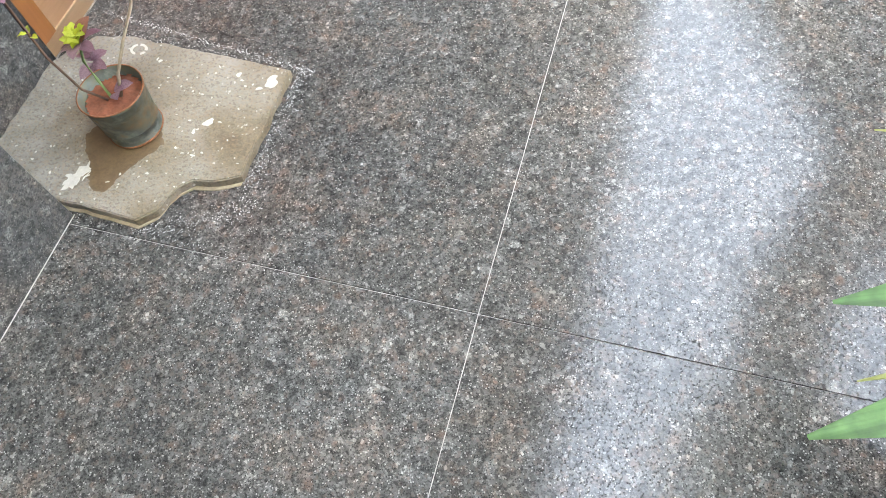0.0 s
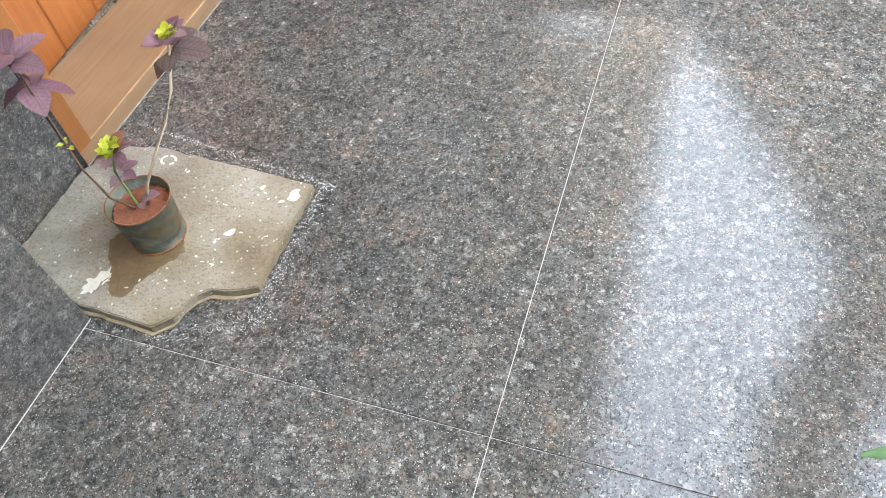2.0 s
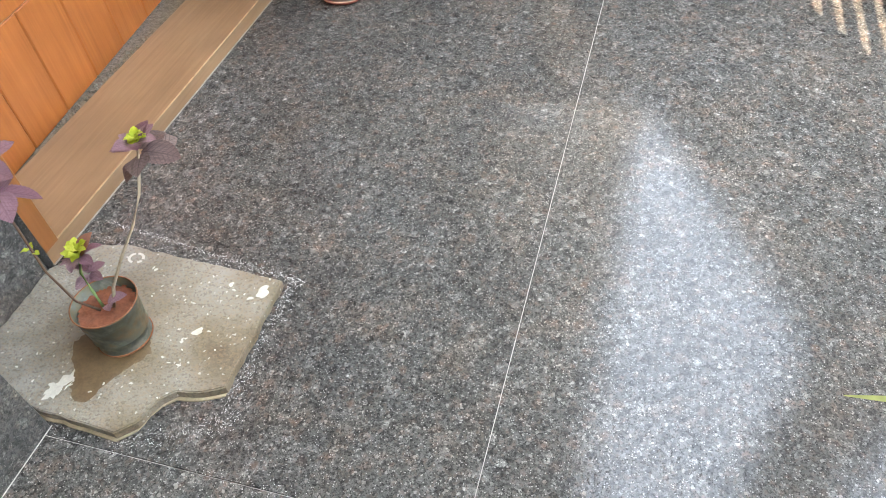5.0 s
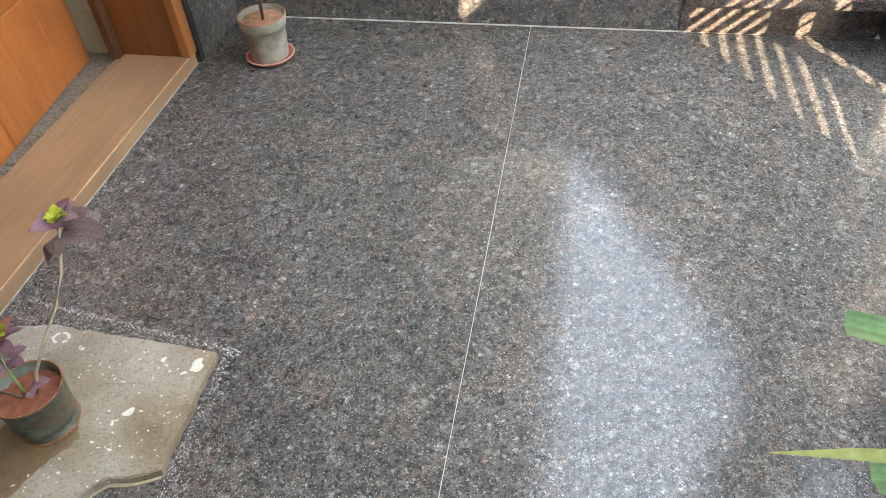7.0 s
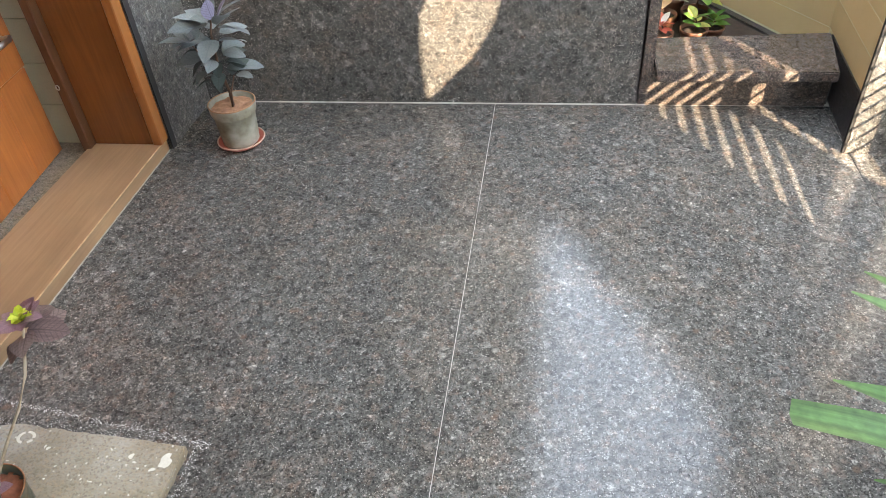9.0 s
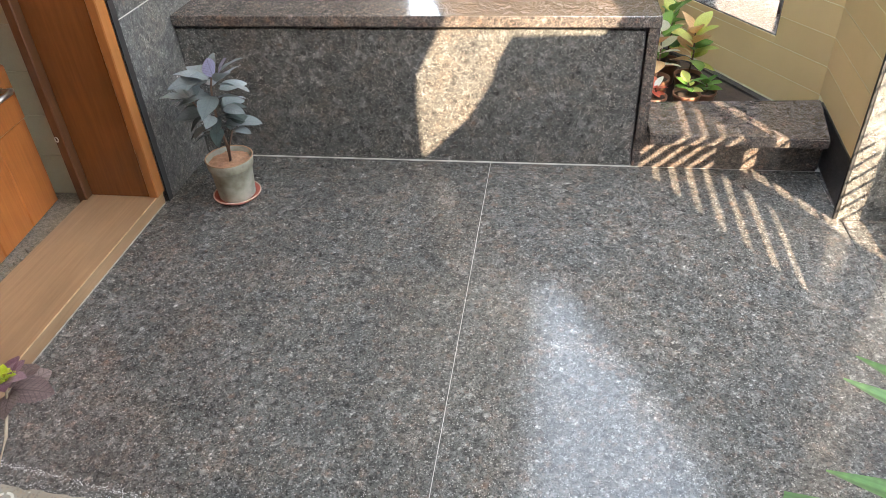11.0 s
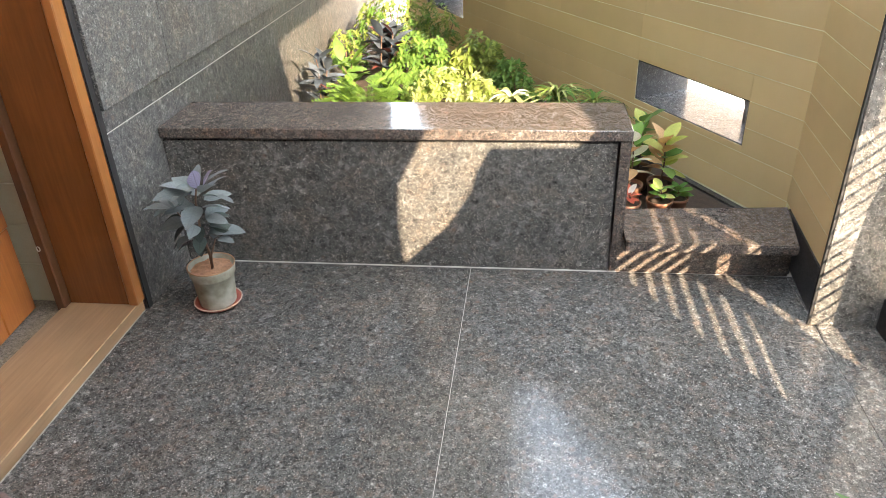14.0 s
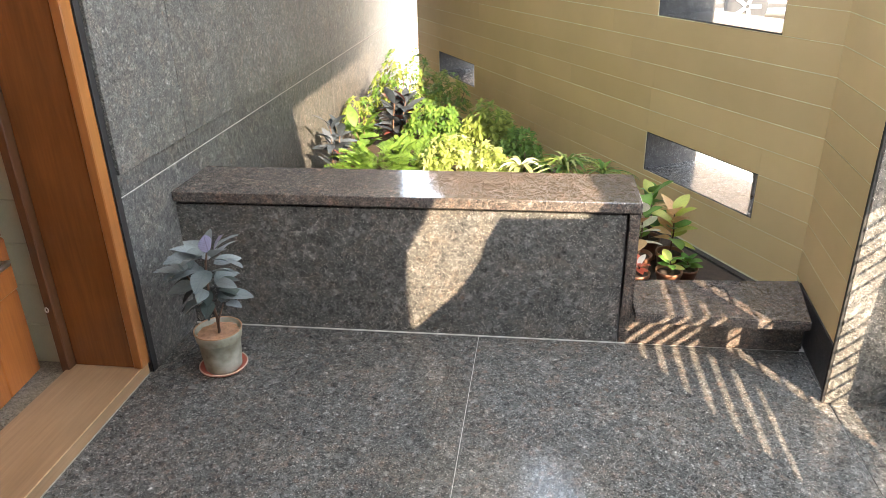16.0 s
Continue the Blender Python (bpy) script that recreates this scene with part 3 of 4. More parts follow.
def shape_mesh(name, shape, material):
    me = bpy.data.meshes.new(name)
    me.from_pydata(*[list(a) for a in (shape[0], [], shape[1])])
    me.materials.append(material)
    for p in me.polygons:
        p.use_smooth = True
    return me


class Clump:
    """Many leaves gathered into one mesh."""

    def __init__(self):
        self.v, self.f, self.k = [], [], []

    def add(self, shape, m, slot=0):
        o = len(self.v)
        self.v += [tuple(m @ Vector(p)) for p in shape[0]]
        self.f += [tuple(i + o for i in q) for q in shape[1]]
        self.k += [slot] * len(shape[1])

    def done(self, name, materials, parent, label=""):
        me = bpy.data.meshes.new(name)
        me.from_pydata(self.v, [], self.f)
        for mt in materials:
            me.materials.append(mt)
        for p, s in zip(me.polygons, self.k):
            p.use_smooth, p.material_index = True, s
        ob = new(name, me)
        ob.parent = parent
        if label:
            ob["label"] = label
        return ob


def foliage(name, lo, hi, rough=0.45, glow=0.35, per_object=False, streak=0.0, veins=0.0):
    """Leaf tissue: varied from leaf to leaf, thin enough to let some light through."""
    f = Mat(name, rough)
    rnd = f.rand() if per_object else f.island()
    t = f.ramp(rnd, [(0.0, lo), (1.0, hi)])
    t = f.mix(1.0, t, f.ramp(f.noise(45, 4), [(0.3, 0.75), (0.7, 1.2)]), "MULTIPLY")
    if streak:
        t = f.mix(1.0, t, f.ramp(f.noise(1.0, 3, f.scaled(1.5, 160, 4)), [(0.3, 1 - streak), (0.7, 1 + streak)]), "MULTIPLY")
    if veins:
        xyz = f.n.new("ShaderNodeSeparateXYZ")
        f.l.new(f.co, xyz.inputs[0])
        side = f.math("ABSOLUTE", xyz.outputs[1], 0.0)
        rib = f.math("PINGPONG", f.math("MULTIPLY", f.math("SUBTRACT", xyz.outputs[0], f.math("MULTIPLY", side, 0.8)), 8.0), 0.5)
        line = f.math("MAXIMUM", f.ramp(rib, [(0.02, 1.0), (0.12, 0.0)]), f.ramp(side, [(0.006, 1.0), (0.022, 0.0)]))
        t = f.mix(f.math("MULTIPLY", line, veins), t, tuple(c * 0.35 for c in lo))
        f.bump(line, -0.6, 0.012)
    f.set(Base_Color=t, Specular_IOR_Level=0.25)
    f.bump(f.noise(120, 3), 0.25, 0.0015)
    tr = f.n.new("ShaderNodeBsdfTranslucent")
    f.l.new(t, tr.inputs[0])
    mx = f.n.new("ShaderNodeMixShader")
    mx.inputs[0].default_value = glow
    f.l.new(f.b.outputs[0], mx.inputs[1])
    f.l.new(tr.outputs[0], mx.inputs[2])
    f.l.new(mx.outputs[0], f.n["Material Output"].inputs[0])
    return f.m


GREY_LEAF = foliage("silvery_green_leaf", (0.110, 0.135, 0.137), (0.250, 0.282, 0.290), 0.5, 0.15, True, 0.0, 0.22)
LILAC_LEAF = foliage("lilac_backed_leaf", (0.23, 0.22, 0.32), (0.33, 0.31, 0.43), 0.55, 0.2, True, 0.0, 0.7)
# darker leaf copy: the crown's inner shade put into the lower leaves' colour
SHADED_UNDER = foliage("shaded_green_leaf", (0.030, 0.042, 0.038), (0.055, 0.070, 0.064), 0.45, 0.15, True, 0.0, 0.4)
PURPLE_LEAF = foliage("dusty_purple_leaf", (0.150, 0.072, 0.098), (0.31, 0.205, 0.235), 0.5, 0.25, True, 0.35, 0.35)
DUSTY_LEAF = foliage("dusty_brown_leaf", (0.150, 0.105, 0.100), (0.235, 0.180, 0.165), 0.55, 0.35, True, 0.45, 0.6)
LIME_LEAF = foliage("chartreuse_young_leaf", (0.42, 0.50, 0.035), (0.58, 0.64, 0.09), 0.5, 0.4, True)
RUSTY_LEAF = foliage("rusty_leaf", (0.30, 0.14, 0.10), (0.42, 0.22, 0.15), 0.6, 0.3, True)
STRAP_LEAF = foliage("fresh_green_strap_leaf", (0.050, 0.115, 0.026), (0.095, 0.180, 0.058), 0.34, 0.3, True, 0.3)
YELLOW_TIP = foliage("yellowed_strap_leaf", (0.17, 0.20, 0.045), (0.24, 0.26, 0.07), 0.4, 0.4, True)
STEM = plain("pale_bark", (0.33, 0.27, 0.19), 0.8, 0.3, 60, 0.4)
STEM_DARK = plain("brown_bark", (0.11, 0.065, 0.042), 0.8, 0.3, 60, 0.4)
STEM_GREEN = plain("green_stem", (0.13, 0.20, 0.06), 0.6, 0.2, 60, 0.2)
TERRACOTTA = plain("terracotta", (0.42, 0.155, 0.085), 0.75, 0.2, 30, 0.3)
RED_SOIL = plain("red_soil", (0.20, 0.070, 0.036), 0.95, 0.35, 50, 1.2)


def leaf_ob(parent, mesh, base, along, roll=0.0, scale=1.0):
    ob = new("leaf", mesh)
    ob.parent = parent
    ob.matrix_world = turn(base, along, roll, scale)
    return ob


# ---- broken stone slab by the door ----
STONE = Mat("worn_yellow_stone", 0.8)
_a = STONE.ramp(STONE.noise(5, 7), [(0.34, (0.138, 0.104, 0.064)), (0.46, (0.198, 0.163, 0.110)), (0.56, (0.255, 0.226, 0.176)), (0.70, (0.32, 0.300, 0.258))])
_x = STONE.n.new("ShaderNodeSeparateXYZ")
STONE.l.new(STONE.co, _x.inputs[0])
_x = STONE.math("ADD", _x.outputs[0], STONE.math("MULTIPLY", STONE.noise(7, 5), 0.25))
_a = STONE.mix(STONE.ramp(STONE.math("ADD", _x, 1.0), [(0.16, 0.75), (0.40, 0.0)]), _a, STONE.ramp(STONE.noise(16, 6), [(0.35, (0.205, 0.198, 0.174)), (0.65, (0.315, 0.306, 0.278))]))
_g = STONE.sep(STONE.cells(250), 0)
_a = STONE.mix(STONE.ramp(_g, [(0.0, 0.40), (0.16, 0.0), (0.74, 0.30), (0.992, 0.6)], True), _a, STONE.ramp(_g, [(0.0, (0.11, 0.088, 0.058)), (0.5, (0.30, 0.215, 0.12)), (0.987, (0.62, 0.59, 0.52))], True))
STONE.set(Base_Color=_a).bump(STONE.noise(120, 4), 0.7, 0.003).bump(STONE.noise(14, 4), 0.5, 0.006)
STONE = STONE.m
MORTAR = plain("yellowish_mortar", (0.36, 0.30, 0.20), 0.9, 0.3, 30, 0.8)
SMEAR = plain("dried_white_cement", (0.60, 0.60, 0.59), 0.9, 0.2, 60, 0.6)
WHITE_PAINT = plain("white_paint_drops", (0.56, 0.54, 0.48), 0.7, 0.15, 60, 0.4)
slab = tagged(new("stone_slab"), "broken yellowish stone slab with white paint drops, lying on the floor", "stone slab")
edge = [(-0.541, -1.538), (-0.538, -1.815), (-0.560, -1.827), (-0.600, -1.842), (-0.632, -1.846), (-0.652, -1.866), (-0.664, -1.890), (-0.673, -1.925), (-0.702, -1.955),
        (-0.79, -1.950), (-0.893, -1.944), (-1.094, -1.938), (-1.094, -1.62), (-1.03, -1.528), (-0.95, -1.513), (-0.80, -1.524), (-0.66, -1.530)]
fine = []
rs = random.Random(11)
for (xa, ya), (xb, yb) in zip(edge, edge[1:] + edge[:1]):
    k = max(1, int(math.hypot(xb - xa, yb - ya) / 0.018))
    for i in range(k):
        q = 0.0028 if 0 < i else 0.001
        fine.append((xa + (xb - xa) * i / k + rs.uniform(-q, q), ya + (yb - ya) * i / k + rs.uniform(-q, q), 0.003))
bm = prism(bmesh.new(), fine, (0, 0, 0.021))
top = [e for e in bm.edges if all(v.co.z > 0.02 for v in e.verts)]
bmesh.ops.bevel(bm, geom=top, offset=0.0025, segments=2, affect="EDGES")
part("slab", bm, STONE, slab)
cx, cy = -0.80, -1.73
part("bedding", prism(bmesh.new(), [(max(-1.095, cx + (px - cx) * 0.985), cy + (py - cy) * 0.985 - 0.010, 0.0) for px, py, _ in fine], (0, 0, 0.0032)), MORTAR, slab, "yellowish mortar under the slab")


def blob(x, y, r, z, h, seed, stretch=1.0, ang=0.0, n=16):
    g = random.Random(seed)
    ph = [g.uniform(0, 6.28) for _ in range(3)]
    pts = []
    for i in range(n):
        a = 2 * math.pi * i / n
        rr = r * (1 + 0.18 * math.sin(2 * a + ph[0]) + 0.14 * math.sin(3 * a + ph[1]) + 0.10 * math.sin(5 * a + ph[2]))
        u, v = rr * math.cos(a) * stretch, rr * math.sin(a)
        pts.append((x + u * math.cos(ang) - v * math.sin(ang), y + u * math.sin(ang) + v * math.cos(ang), z))
    return prism(bmesh.new(), pts, (0, 0, h))


for i, (px, py, r, st, an) in enumerate([(-0.647, -1.573, 0.0085, 1.0, 0), (-0.659, -1.706, 0.013, 1.2, 0.6), (-0.568, -1.578, 0.019, 1.3, 1.2), (-0.588, -1.600, 0.006, 1.5, 0.4),
                                         (-0.864, -1.879, 0.010, 2.2, 0.9), (-0.872, -1.908, 0.009, 1.7, 2.2), (-0.89, -1.89, 0.006, 1.8, 0.2), (-0.68, -1.735, 0.005, 1.6, 2),
                                         (-0.62, -1.60, 0.004, 1, 0), (-0.61, -1.66, 0.003, 1, 0), (-0.66, -1.66, 0.003, 1, 0), (-0.70, -1.78, 0.004, 1, 0), (-0.73, -1.85, 0.004, 1, 0),
                                         (-0.99, -1.87, 0.004, 1, 0), (-0.95, -1.80, 0.003, 1, 0), (-0.84, -1.57, 0.006, 1, 0), (-0.64, -1.78, 0.0035, 1, 0), (-0.60, -1.74, 0.003, 1, 0)]):
    part("paint_drop", blob(px, py, r * 0.68, 0.0238, 0.0009, i, st, an), WHITE_PAINT, slab, "white paint drop")
ring = bmesh.new()
for i in (0, 1, 2, 3, 4, 6, 7, 8, 9, 10, 11, 12, 15, 16):
    a0, a1 = 2 * math.pi * i / 18, 2 * math.pi * (i + 1) / 18
    quad = [(-0.905 + r * math.cos(a), -1.548 + 0.8 * r * math.sin(a), 0.0238) for a, r in ((a0, 0.014), (a1, 0.014), (a1, 0.021), (a0, 0.021))]
    prism(ring, quad, (0, 0, 0.0008))
part("paint_ring", ring, WHITE_PAINT, slab, "white ring of dried paint")
WET = plain("wet_stain", (0.135, 0.092, 0.048), 0.42, 0.25, 40, 0.3)


def ragged(outline, z, h, seed, rough=0.005):
    """A flat patch with an uneven outline."""
    g = random.Random(seed)
    pts = []
    for (xa, ya), (xb, yb) in zip(outline, outline[1:] + outline[:1]):
        k = max(2, int(math.hypot(xb - xa, yb - ya) / 0.009))
        pts += [(xa + (xb - xa) * q / k + g.uniform(-rough, rough), ya + (yb - ya) * q / k + g.uniform(-rough, rough), z) for q in range(k)]
    return prism(bmesh.new(), pts, (0, 0, h))


part("water_stain", ragged([(-0.890, -1.745), (-0.905, -1.790), (-0.888, -1.825), (-0.862, -1.852), (-0.856, -1.882), (-0.822, -1.912), (-0.795, -1.912), (-0.786, -1.880), (-0.765, -1.835), (-0.728, -1.775), (-0.760, -1.730), (-0.84, -1.72)], 0.0234, 0.0008, 40, 0.003), WET, slab, "dark brown water stain round the can")
for k, (dx, dy, sc) in enumerate(((0.0, 0.0, 1.0), (-0.012, -0.008, 0.45), (0.016, 0.012, 0.35))):
    out = [(-0.868 + dx + sc * (px + 0.868), -1.892 + dy + sc * (py + 1.892)) for px, py in ((-0.889, -1.924), (-0.888, -1.900), (-0.876, -1.868), (-0.862, -1.850), (-0.852, -1.872), (-0.866, -1.890), (-0.862, -1.906))]
    part("paint_smear", ragged(out, 0.0236, 0.0010 + 0.0003 * k, 50 + k, 0.0045), WHITE_PAINT, slab, "dried white paint smear")
rs = random.Random(77)
for k in range(34):
    part("paint_drop", blob(rs.uniform(-1.00, -0.60), rs.uniform(-1.90, -1.56), rs.uniform(0.0012, 0.0026), 0.0238, 0.0008, 60 + k, rs.uniform(1.0, 2.6), rs.uniform(0, 3.1), 9), WHITE_PAINT, slab)

# dried cement flecks round the slab
flecks = bmesh.new()
rf = random.Random(3)


def fleck(x, y, r):
    n = rf.randint(4, 6)
    a0 = rf.uniform(0, 6.28)
    vs = [flecks.verts.new((x + r * rf.uniform(0.5, 1.2) * math.cos(a0 + 6.283 * i / n), y + r * rf.uniform(0.5, 1.2) * math.sin(a0 + 6.283 * i / n), 0.0009)) for i in range(n)]
    flecks.faces.new(vs)


for i in range(420):
    t = rf.random()
    fleck(-1.05 + 0.55 * t, -1.440 - 0.075 * t + rf.gauss(0, 0.004), rf.uniform(0.0005, 0.0018))
for i in range(420):
    t = rf.random()
    fleck(-1.04 + 0.52 * t, -1.505 - 0.02 * t + abs(rf.gauss(0, 0.022)), rf.uniform(0.0005, 0.0016))
for i in range(420):
    fleck(-0.534 + abs(rf.gauss(0, 0.016)), rf.uniform(-1.86, -1.51), rf.uniform(0.0005, 0.0015))
for i in range(420):
    t = rf.random()
    fleck(-0.70 + 0.20 * t + rf.gauss(0, 0.012), -1.968 + 0.10 * t + rf.gauss(0, 0.014), rf.uniform(0.0005, 0.0015))
for i in range(110):
    fleck(rf.uniform(-0.85, -0.30), -1.974 + rf.gauss(0, 0.010), rf.uniform(0.0005, 0.0014))
tagged(solid("cement_flecks", flecks, SMEAR), "dried white cement flecks on the floor round the slab", "cement flecks", kind="stuff")

# ---- tin can with the purple plant ----
TIN = Mat("weathered_tin", 0.45, 0.55)
_c = TIN.ramp(TIN.noise(22, 6), [(0.30, (0.19, 0.12, 0.06)), (0.43, (0.13, 0.125, 0.085)), (0.54, (0.11, 0.125, 0.108)), (0.62, (0.19, 0.20, 0.17)), (0.72, (0.26, 0.18, 0.09))])
TIN.set(Base_Color=_c, Roughness=TIN.ramp(TIN.noise(40, 3), [(0.3, 0.35), (0.7, 0.75)])).bump(TIN.noise(30, 4), 0.4, 0.003)
TIN = TIN.m
RUST = plain("rusty_tin_edge", (0.26, 0.11, 0.05), 0.7, 0.4, 50, 0.6, 0.3)
can = tagged(new("tin_can_plant"), "purple leaved plant in a weathered tin can on the stone slab", "potted plant")
can.location = (-0.806, -1.748, 0.0242)
bpy.context.view_layer.update()
body = lathe(bmesh.new(), [(0.050, 0.0), (0.0555, 0.0), (0.0560, 0.006), (0.0535, 0.010), (0.0540, 0.030), (0.0585, 0.032), (0.0575, 0.036), (0.060, 0.060), (0.0645, 0.108), (0.0665, 0.110), (0.0665, 0.1145), (0.0635, 0.1145), (0.0625, 0.086), (0.0, 0.0855)], 48, 0.012)
part("can", body, TIN, can, "weathered grey tin can", True)
rim = bmesh.new()
tube(rim, [(0.0655 * math.cos(a), 0.0655 * math.sin(a), 0.1145) for a in [2 * math.pi * i / 40 for i in range(41)]], [0.0017] * 41, 6)
part("rim", rim, RUST, can, "rusty tin rim", True)
rim = bmesh.new()
tube(rim, [(0.0562 * math.cos(a), 0.0562 * math.sin(a), 0.004) for a in [2 * math.pi * i / 40 for i in range(41)]], [0.0022] * 41, 6)
part("base_rim", rim, RUST, can, "rusty tin base rim", True)
soil = bmesh.new()
bmesh.ops.create_grid(soil, x_segments=22, y_segments=22, size=0.062)
for v in list(soil.verts):
    if v.co.xy.length > 0.0625:
        soil.verts.remove(v)
for v in soil.verts:
    v.co.z = 0.0925 + 0.004 * noise.noise(v.co * 60) + 0.002 * noise.noise(v.co * 170)
part("soil", soil, RED_SOIL, can, "red garden soil", True)
LEAF_P = shape_mesh("purple_leaf", leaf_shape(1.0, 0.62, 0.28, 0.22, 22, 0.07, 0.85, 0.055), PURPLE_LEAF)
LEAF_Q = shape_mesh("dusty_leaf", leaf_shape(1.0, 0.74, 0.22, 0.16, 22, 0.10, 0.9, 0.05), DUSTY_LEAF)
LEAF_L = shape_mesh("lime_leaf", leaf_shape(1.0, 0.55, 0.35, 0.35, 14, 0.25, 0.9, 0.09), LIME_LEAF)
LEAF_R = shape_mesh("rusty_leaf", leaf_shape(1.0, 0.55, 0.3, 0.25, 7), RUSTY_LEAF)


def stem(parent, pts, r0, r1, material):
    k = len(pts)
    part("stem", tube(bmesh.new(), [Vector(p) - parent.location for p in pts], [r0 + (r1 - r0) * i / (k - 1) for i in range(k)]), material, parent, smooth=True)


def rosette(parent, at, n, size, mesh, tilt, seed, z_spread=0.02, spread=6.283, a0=0.0):
    g = random.Random(seed)
    for i in range(n):
        a = a0 + spread * i / n + g.uniform(-0.25, 0.25)
        e = tilt + g.uniform(-0.2, 0.2)
        leaf_ob(parent, mesh, Vector(at) + Vector((0, 0, g.uniform(-z_spread, z_spread))), (math.cos(a) * math.cos(e), math.sin(a) * math.cos(e), math.sin(e)), g.uniform(-0.3, 0.3), size * g.uniform(0.8, 1.15))


T1 = (-0.770, -1.520, 0.362)
stem(can, [(-0.795, -1.742, 0.118), (-0.785, -1.725, 0.165), (-0.766, -1.690, 0.215), (-0.752, -1.640, 0.258), (-0.752, -1.590, 0.295), (-0.768, -1.545, 0.325), T1], 0.0037, 0.0026, STEM)
rosette(can, T1, 7, 0.058, LEAF_P, 0.22, 21, 0.008, 6.283, 0.2)
rosette(can, (T1[0], T1[1], T1[2] - 0.022), 5, 0.078, LEAF_Q, -0.15, 22, 0.01, 4.6, -1.9)
rosette(can, (T1[0], T1[1], T1[2] + 0.008), 13, 0.027, LEAF_L, 0.5, 23, 0.006)
leaf_ob(can, LEAF_R, (T1[0] - 0.004, T1[1] + 0.012, T1[2]), (-0.9, 0.1, 0.15), 0.6, 0.032)
T2 = (-0.872, -1.692, 0.195)
stem(can, [(-0.812, -1.750, 0.118), (-0.835, -1.735, 0.148), (-0.868, -1.712, 0.168), T2], 0.0034, 0.0026, STEM_GREEN)
rosette(can, T2, 6, 0.048, LEAF_P, 0.15, 31, 0.008)
rosette(can, (T2[0], T2[1], T2[2] - 0.045), 6, 0.038, LEAF_P, 0.05, 32, 0.014)
rosette(can, (T2[0], T2[1], T2[2] + 0.010), 12, 0.034, LEAF_L, 0.5, 33, 0.006)
leaf_ob(can, LEAF_R, T2, (0.35, 0.5, 0.6), 0.2, 0.062)
leaf_ob(can, LEAF_P, (-0.80, -1.745, 0.135), (0.8, 0.4, 0.25), 0.1, 0.045)
leaf_ob(can, LEAF_P, (-0.80, -1.745, 0.130), (0.5, -0.5, 0.25), 0.1, 0.035)
T3 = (-0.985, -1.685, 0.400)
stem(can, [(-0.818, -1.756, 0.118), (-0.842, -1.772, 0.16), (-0.872, -1.768, 0.235), (-0.910, -1.740, 0.31), T3], 0.0030, 0.0022, STEM_DARK)
rosette(can, (T3[0], T3[1], T3[2] + 0.01), 6, 0.080, LEAF_P, 0.12, 41, 0.015)
rosette(can, (T3[0] + 0.012, T3[1] - 0.012, T3[2] - 0.04), 5, 0.078, LEAF_P, -0.25, 42, 0.015, 6.283, 0.5)
rosette(can, (-0.893, -1.752, 0.275), 3, 0.022, LEAF_L, 0.3, 43, 0.01)

# ---- corner pot with the silvery plant ----
CEMENT_POT = Mat("weathered_grey_pot", 0.75)
_c = CEMENT_POT.ramp(CEMENT_POT.noise(14, 6), [(0.3, (0.13, 0.115, 0.075)), (0.45, (0.22, 0.215, 0.165)), (0.56, (0.29, 0.29, 0.24)), (0.72, (0.40, 0.385, 0.32))])
CEMENT_POT.set(Base_Color=_c).bump(CEMENT_POT.noise(60, 4), 0.4, 0.002)
CEMENT_POT = CEMENT_POT.m
POT_XY = (-0.866, -0.292)
saucer = tagged(new("plant_saucer"), "round red terracotta saucer with a pale rim under a pot", "saucer")
part("dish", lathe(bmesh.new(), [(0.0, 0.001), (0.064, 0.001), (0.079, 0.012), (0.083, 0.017), (0.0795, 0.0185), (0.066, 0.0075), (0.0, 0.006)], 48), plain("red_terracotta", (0.34, 0.085, 0.055), 0.7, 0.25, 30, 0.3), saucer, smooth=True)
rim = tube(bmesh.new(), [(0.0808 * math.cos(a), 0.0808 * math.sin(a), 0.0182) for a in [2 * math.pi * q / 48 for q in range(49)]], [0.0024] * 49, 6)
part("rim", rim, plain("limescaled_rim", (0.48, 0.33, 0.26), 0.85, 0.3, 40, 0.4), saucer, "pale limescaled rim", True)
saucer.location = (*POT_XY, 0.0)
pot = tagged(new("potted_shrub"), "silvery green leaved shrub in a weathered grey pot", "potted plant")
pot.location = (*POT_XY, 0.0072)
bpy.context.view_layer.update()
body = lathe(bmesh.new(), [(0.0, 0.0), (0.058, 0.0), (0.0625, 0.006), (0.0655, 0.045), (0.0705, 0.110), (0.0735, 0.112), (0.0765, 0.118), (0.0795, 0.145), (0.0800, 0.150), (0.0770, 0.1515), (0.0745, 0.148), (0.0725, 0.125), (0.0, 0.124)], 48, 0.006)
part("pot", body, CEMENT_POT, pot, "weathered grey flower pot", True)
rim = bmesh.new()
tube(rim, [(0.0785 * math.cos(a), 0.0785 * math.sin(a), 0.1505) for a in [2 * math.pi * i / 44 for i in range(45)]], [0.0026] * 45, 6)
part("rim", rim, plain("earth_stained_rim", (0.30, 0.18, 0.10), 0.8, 0.3, 40, 0.5), pot, "earth stained rim", True)
soil = bmesh.new()
bmesh.ops.create_grid(soil, x_segments=22, y_segments=22, size=0.074)
for v in list(soil.verts):
    if v.co.xy.length > 0.0738:
        soil.verts.remove(v)
for v in soil.verts:
    v.co.z = 0.136 + 0.006 * noise.noise(v.co * 45) + 0.003 * noise.noise(v.co * 150)
part("soil", soil, plain("dry_brown_soil", (0.30, 0.165, 0.095), 0.95, 0.3, 50, 1.2), pot, "dry brown soil", True)
LEAF_G = shape_mesh("silvery_leaf", leaf_shape(1.0, 0.50, 0.24, 0.20, 12, 0.08, 0.78), GREY_LEAF)
